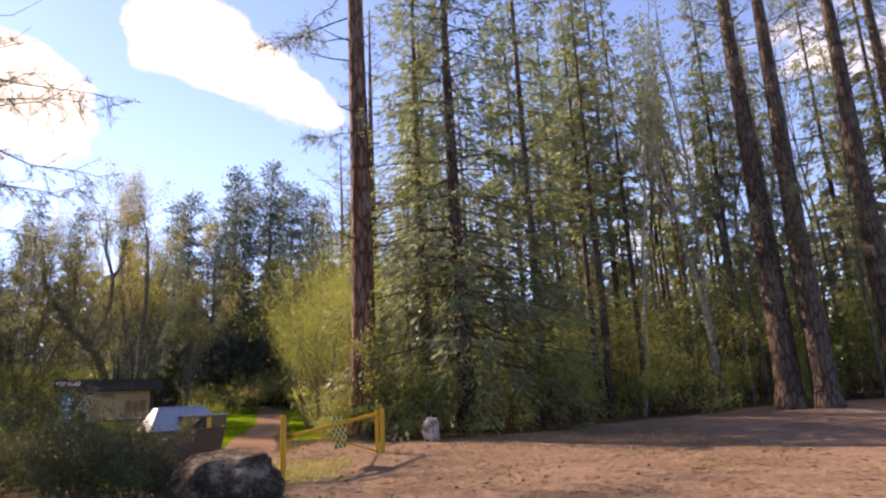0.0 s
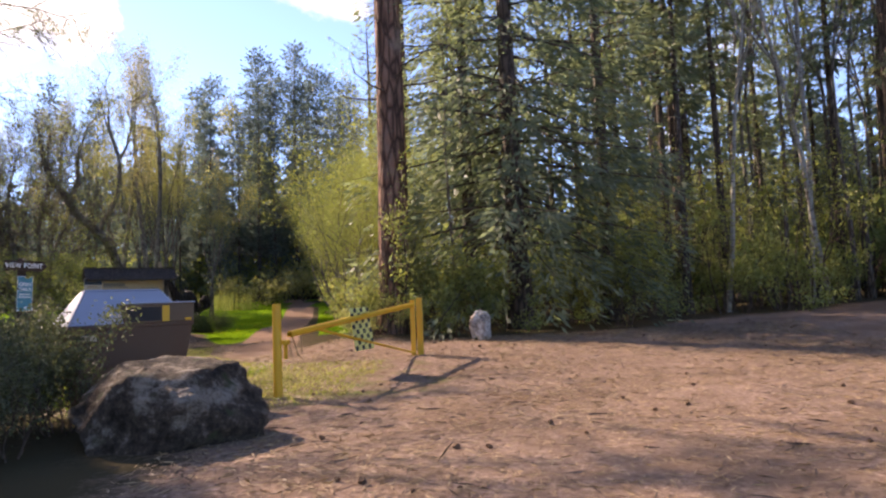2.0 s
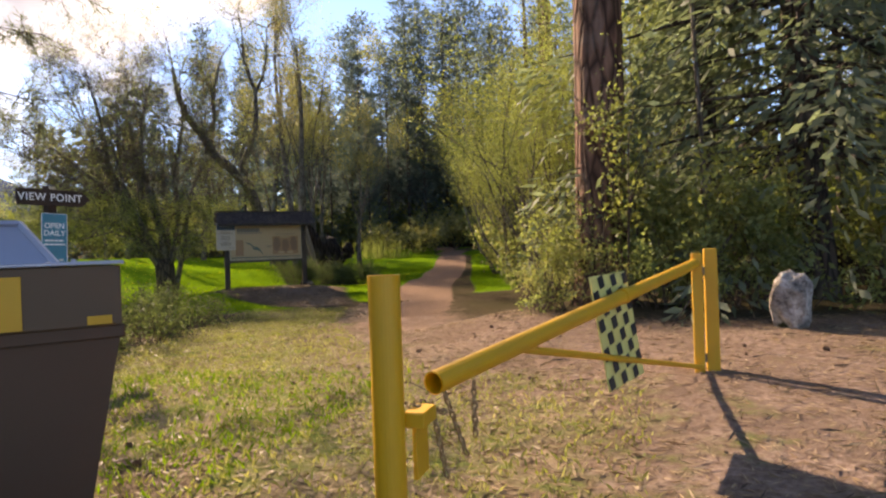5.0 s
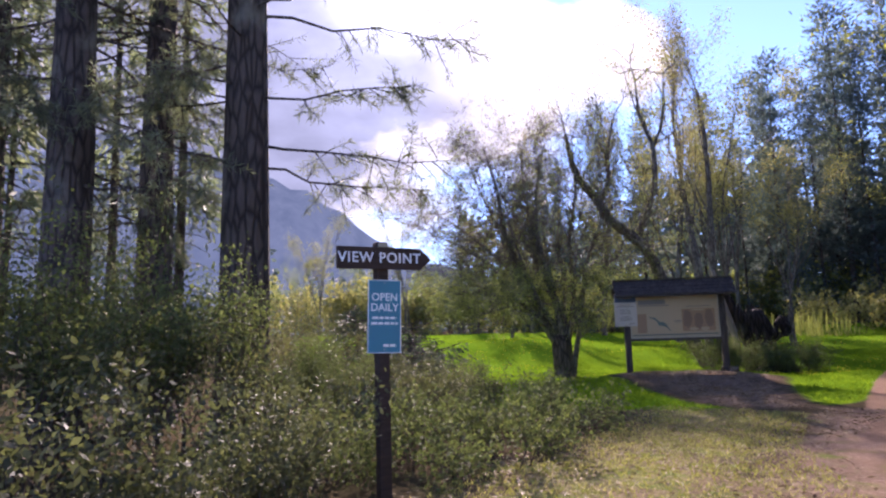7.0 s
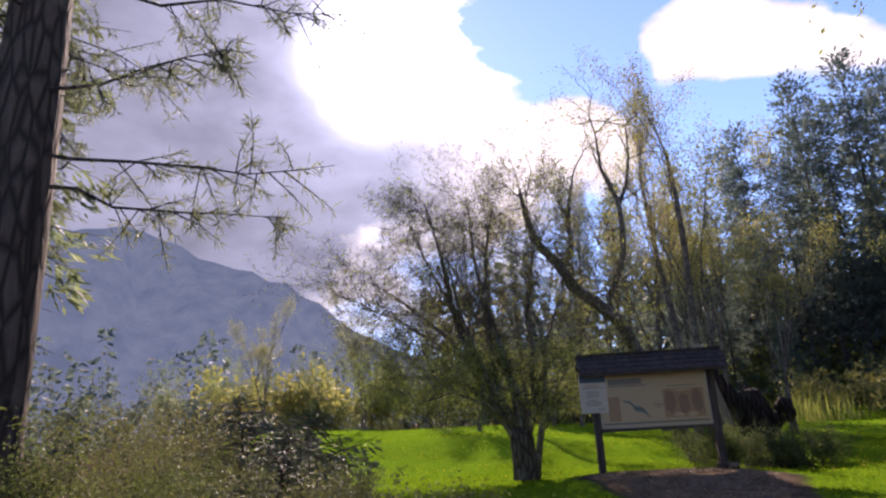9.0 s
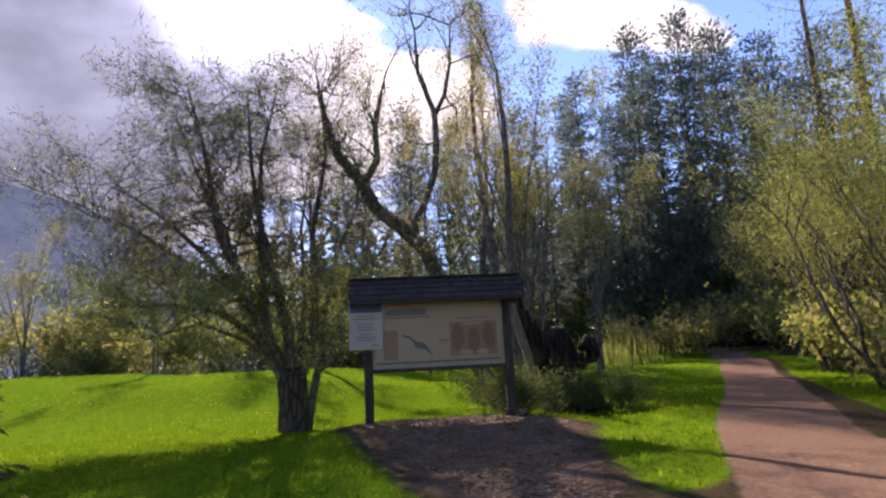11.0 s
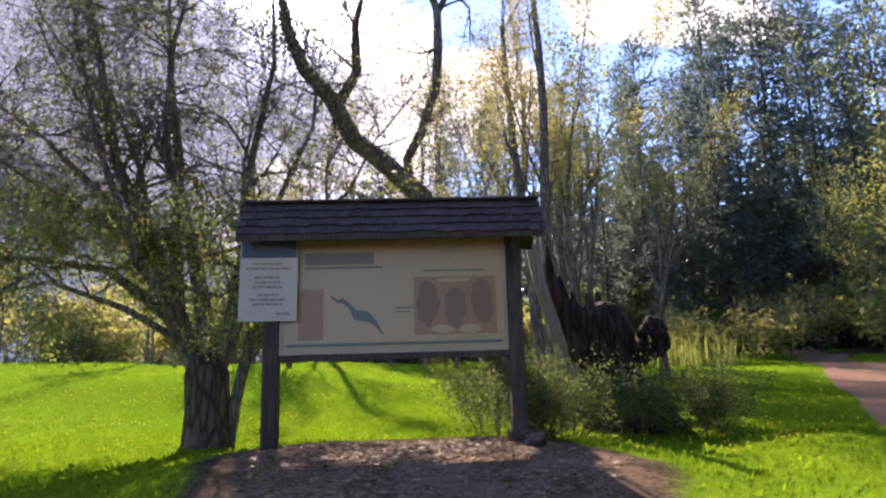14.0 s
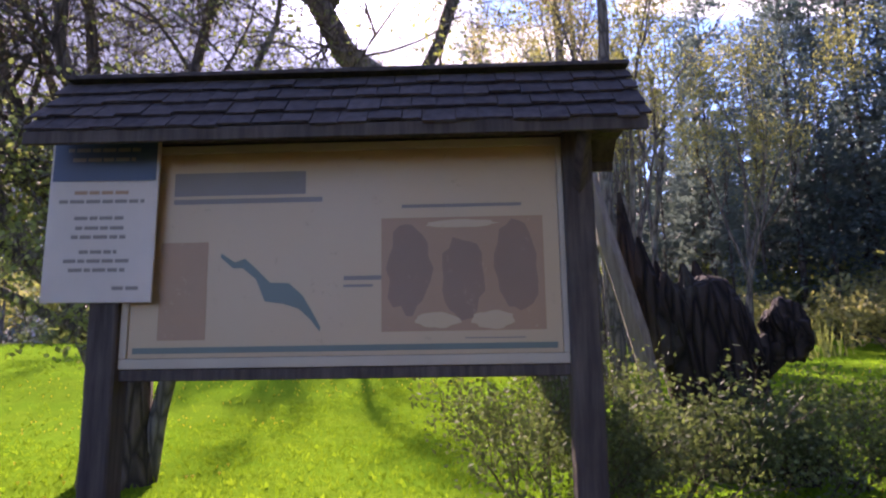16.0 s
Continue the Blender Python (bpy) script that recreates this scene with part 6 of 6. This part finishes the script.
        for r in range(rows):
            x = x0 - 0.01 + (0.0 if r % 2 else -0.03)
            while x < x1:
                w = rng.uniform(0.11, 0.19)
                w = min(w, x1 + 0.02 - x)
                if w < 0.03:
                    break
                top_d, bot_d = length * r / rows - 0.02, length * (r + 1) / rows + rng.uniform(-0.012, 0.025)
                lift0, lift1 = 0.002, 0.022 + rng.uniform(0, 0.008)
                o = Vector((0, 0, ridge - 0.036))
                q = []
                for dd, lf in ((max(top_d, 0), lift0), (bot_d, lift1)):
                    for xx in (x + 0.003, x + w - 0.003):
                        base = o + slope * dd
                        q.append(base + nrm * lf + Vector((xx, 0, 0)))
                        q.append(base + nrm * (lf + 0.014) + Vector((xx, 0, 0)))
                g2 = Geo()
                v = [tuple(p) for p in q]
                ff = [(0, 2, 6, 4), (1, 5, 7, 3), (4, 6, 7, 5), (0, 1, 3, 2), (0, 4, 5, 1), (2, 3, 7, 6)]
                g2.add(v, ff if sy < 0 else [tuple(reversed(z)) for z in ff])
                g2.obj("shake", M["shake"], deck)
                x += w
        boxed("fascia", (x0, sy * half - (0.012 if sy > 0 else 0.018), eave - 0.095), (x1, sy * half + (0.018 if sy > 0 else 0.012), eave - 0.02), M["timber"], k, 0.004)
    boxed("ridge_board", (x0 - 0.02, -0.07, ridge - 0.015), (x1 + 0.02, 0.07, ridge + 0.012), M["shake"], k, 0.004)
    k.matrix_basis = m
    # white notice hung over the post
    nb = root("notice_sheet", "white printed notice board with a slate-blue heading", "sign")
    sheet = boxed("sheet", (-0.29, -0.108, 1.23), (0.30, -0.092, 2.06), M["notice"], nb, 0.003)
    boxed("heading", (-0.275, -0.1125, 1.84), (0.285, -0.1085, 2.05), M["notice_head"], sheet, 0.0)
    for z, w, c in ((2.00, 0.4, "print_grey"), (1.95, 0.34, "print_grey"), (1.78, 0.30, "print_brown"), (1.735, 0.46, "print_grey"), (1.65, 0.28, "print_grey"), (1.60, 0.26, "print_grey"), (1.555, 0.30, "print_grey"),
                    (1.48, 0.20, "print_grey"), (1.435, 0.36, "print_grey"), (1.39, 0.30, "print_grey"), (1.30, 0.16, "print_grey")):
        cx = 0.0 if z > 1.32 else 0.17
        x = cx - w / 2
        while x < cx + w / 2 - 0.01:
            ln = rng.uniform(0.03, 0.08)
            boxed("text_bar", (x, -0.116 if z > 1.9 else -0.1115, z - 0.009), (min(x + ln, cx + w / 2), -0.113 if z > 1.9 else -0.1085, z + 0.009), M[c], sheet, 0.0)
            x += ln + 0.012
    nb.matrix_basis = m @ Matrix.Translation((-0.05, -0.01, -0.19)) @ pose(0, 0, 0, 0, 0.6, 0) @ Matrix.Diagonal((1.1, 1, 1.17, 1))


build_board()

# ---- the old stump ----


def build_stump():
    rng = np.random.default_rng(23)
    st = root("old_stump", "dark rotten stump with a burl and leaning bare slab", "stump")
    # leaning trunk, broken off in ragged splinters
    g = Geo()
    g.tube([(-0.05, 0, -0.4), (-0.12, 0, 0.1), (-0.2, 0, 0.5), (-0.28, 0, 0.9), (-0.36, 0, 1.2), (-0.40, 0, 1.42), (-0.42, 0, 1.5)], [0.66, 0.52, 0.46, 0.44, 0.43, 0.36, 0.18], 26, wob=0.13, rng=rng)
    g.obj("stump", M["stump"], st, smooth=True)
    for x, y, top, r in ((-1.0, 0.0, 2.25, 0.13), (-0.86, -0.15, 1.85, 0.14), (-0.62, 0.2, 1.68, 0.15), (-0.45, -0.2, 1.62, 0.16), (-0.25, 0.05, 1.66, 0.14), (-0.1, -0.1, 1.45, 0.12), (-0.66, -0.25, 1.55, 0.14)):
        s = Geo()
        s.tube([(x + 0.22, y, 0.85), (x + 0.1, y, 1.2), (x - 0.02, y, (1.2 + top) / 2), (x - 0.06, y, top)], [r * 1.2, r, r * 0.75, 0.02], 7, wob=0.2, rng=rng)
        s.obj("splinter", M["stump"], st)
    limb = Geo()
    limb.tube([(0.0, 0, 0.72), (0.25, -0.03, 0.88), (0.45, -0.06, 0.98), (0.6, -0.08, 1.08)], [0.24, 0.17, 0.15, 0.17], 10, wob=0.14, rng=rng)
    limb.obj("side_limb", M["stump"], st, smooth=True)
    for a in np.linspace(0, 6, 7):
        d = np.array((math.cos(a), math.sin(a), 0))
        Geo().tube([d * 0.3 + (0.1, 0, 0.35), d * 0.6 + (0.1, 0, 0.05), d * 0.9 + (0.1, 0, -0.25)], [0.2, 0.14, 0.05], 7, wob=0.1, rng=rng).obj("root", M["stump"], st, smooth=True)
    bm = bmesh.new()
    bmesh.ops.create_icosphere(bm, subdivisions=4, radius=0.23)
    for v in bm.verts:
        v.co = v.co * (1 + 0.3 * noise.fractal(v.co * 6, 0.8, 2.0, 4)) + Vector((0.52, -0.08, 1.08))
    Geo().bm(bm).obj("burl", M["stump"], st, smooth=True)
    s = Geo()
    s.tube([(-1.42, -0.2, 2.5), (-1.25, -0.25, 1.8), (-1.0, -0.3, 1.05), (-0.86, -0.3, 0.5)], [0.07, 0.11, 0.11, 0.08], 6, wob=0.15, rng=rng)
    s.obj("bare_slab", M["bare_wood"], st)
    st.matrix_basis = pose(-15.11, 33.48, height(-15.11, 33.48), 0, 0, 41) @ Matrix.Diagonal((1.1, 1.1, 1.42, 1))


build_stump()


def build_trail_marker():
    mk = root("trail_marker", "small dark box marker on a short post beside the trail", "marker")
    boxed("post", (-0.04, -0.04, -0.2), (0.04, 0.04, 0.62), M["timber"], mk, 0.006)
    boxed("box", (-0.12, -0.06, 0.60), (0.12, 0.06, 0.92), M["dark_box"], mk, 0.012)
    boxed("cap", (-0.14, -0.08, 0.92), (0.14, 0.08, 0.95), M["timber"], mk, 0.004)
    x, y = -5.85, 29.7
    mk.matrix_basis = pose(x, y, height(x, y), 0, 0, 15) @ Matrix.Diagonal((1.3, 1.3, 1.45, 1))


build_trail_marker()

# ---- grass, litter and cones ----


def blades(name, seed, count, bounds, zone, lo, length, mat, label, flat=0.0, width=0.012, near=None):
    """Many small blades over a zone of the ground."""
    rng = np.random.default_rng(seed)
    x, y = rng.uniform(bounds[0], bounds[1], count * 3), rng.uniform(bounds[2], bounds[3], count * 3)
    there = zones(x, y)
    w = there[zone]
    if zone == "lot":
        w = w * (1 - there["lawn"])
    if zone == "lawn":
        w = w * (1 - there["trail"])
    patch = 0.5 + 0.5 * np.sin(x * 1.7 + 2.0 * np.sin(y * 0.9)) * np.cos(y * 1.3)
    ok = (w > lo) & (rng.uniform(0, 1, len(x)) < 0.35 + 0.65 * patch)
    x, y = x[ok][:count], y[ok][:count]
    n = len(x)
    p = np.stack([x, y, land(x, y) - 0.004], 1)
    a = rng.normal(0, 0.5 + flat, (n, 3))
    a[:, 2] = np.abs(rng.normal(1.0 - flat, 0.15, n)).clip(0.02)
    if flat > 0.8:
        a[:, 2] = rng.uniform(-0.02, 0.12, n)
        p[:, 2] += 0.012
    g = Geo()
    g.cards(p, a, rng.normal(0, 1, (n, 3)) * (1, 1, 0.2), length * rng.uniform(0.5, 1.4, n), width * rng.uniform(0.7, 1.4, n))
    tagged(g.obj(name, mat), label, "grass" if flat < 0.8 else "litter", kind="stuff")


blades("lawn_grass", 201, 66000, (-24, -7, 21, 44), "lawn", 0.5, 0.05, M["grass"], "short bright green lawn grass", 0.0, 0.016)
blades("lawn_grass", 202, 28000, (-46, -8, 22, 62), "lawn", 0.6, 0.07, M["grass"], "bright green lawn grass towards the trees", 0.0, 0.04)
blades("rough_grass", 203, 34000, (-12, -2, 9.2, 23), "straw", 0.35, 0.055, M["dry_grass"], "dry straw-coloured grass with green tufts", 0.2, 0.011)
blades("rough_grass", 204, 3500, (-8.5, -4.0, 9.8, 14), "straw", 0.3, 0.07, M["grass"], "green grass tufts in the rough ground", 0.1, 0.013)
blades("needle_litter", 207, 12000, (-12, -2, 9.2, 23), "straw", 0.25, 0.08, M["litter"], "fallen leaves and needles in the rough grass", 1.0, 0.014)
blades("fallen_twigs", 208, 2600, (-5, 6, 5, 18), "lot", 0.4, 0.17, M["twig"], "dark fallen twigs scattered on the dirt", 1.0, 0.012)
blades("needle_litter", 205, 62000, (-6, 6, 4.8, 17.5), "lot", 0.4, 0.09, M["litter"], "fallen pine needles and twigs on the dirt", 1.0, 0.008)
blades("needle_litter", 206, 14000, (-17, -8, 21, 31), "lot", 0.4, 0.08, M["litter"], "dead leaves and needles on the bare bank", 1.0, 0.02)



def build_dandelions():
    """Small yellow flower heads, thick in some patches of the lawn."""
    rng = np.random.default_rng(221)
    x, y = rng.uniform(-34, -12, 5000), rng.uniform(27, 46, 5000)
    there = zones(x, y)
    patch = np.sin(x * 0.45 + 1.1) * np.cos(y * 0.38) + 0.5 * np.sin(x * 1.3 - y)
    ok = (there["lawn"] > 0.7) & (there["trail"] < 0.1) & (patch > 0.15)
    x, y = x[ok][:900], y[ok][:900]
    g = Geo()
    for px, py, pz, r in zip(x, y, land(x, y), rng.uniform(0.011, 0.019, len(x))):
        ring = [(px + r * math.cos(a), py + r * math.sin(a), pz + 0.055) for a in np.linspace(0, 5.24, 6)]
        g.add(ring + [(px, py, pz + 0.066), (px, py, pz + 0.02)], [(k, (k + 1) % 6, 6) for k in range(6)] + [((k + 1) % 6, k, 7) for k in range(6)])
    tagged(g.obj("dandelions", M["dandelion"]), "small yellow dandelion heads scattered over the lawn", "flowers", kind="stuff")


build_dandelions()


def build_cones():
    rng = np.random.default_rng(211)
    bm = bmesh.new()
    bmesh.ops.create_icosphere(bm, subdivisions=2, radius=0.021)
    for i, v in enumerate(bm.verts):
        v.co = v.co * (1.18 if i % 2 else 0.86)
        v.co.z *= 1.25
    first = Geo().bm(bm).obj("pine_cone", M["cone"])
    tagged(first, "brown open pine cone lying on the dirt", "pine cone", "pine cones on the dirt")
    n = 0
    while n < 95:
        x, y = rng.uniform(-8, 6), rng.uniform(6.5, 18)
        z = zones(np.array([x]), np.array([y]))
        if z["lot"][0] < 0.6 and z["straw"][0] < 0.5:
            continue
        m = pose(x, y, height(x, y) + 0.014, rng.uniform(50, 120), rng.uniform(0, 40), rng.uniform(0, 360)) @ Matrix.Scale(rng.uniform(0.5, 1.0), 4)
        if n == 0:
            keep = m
        else:
            copy_thing(first, m)
        n += 1
    first.matrix_basis = keep


build_cones()
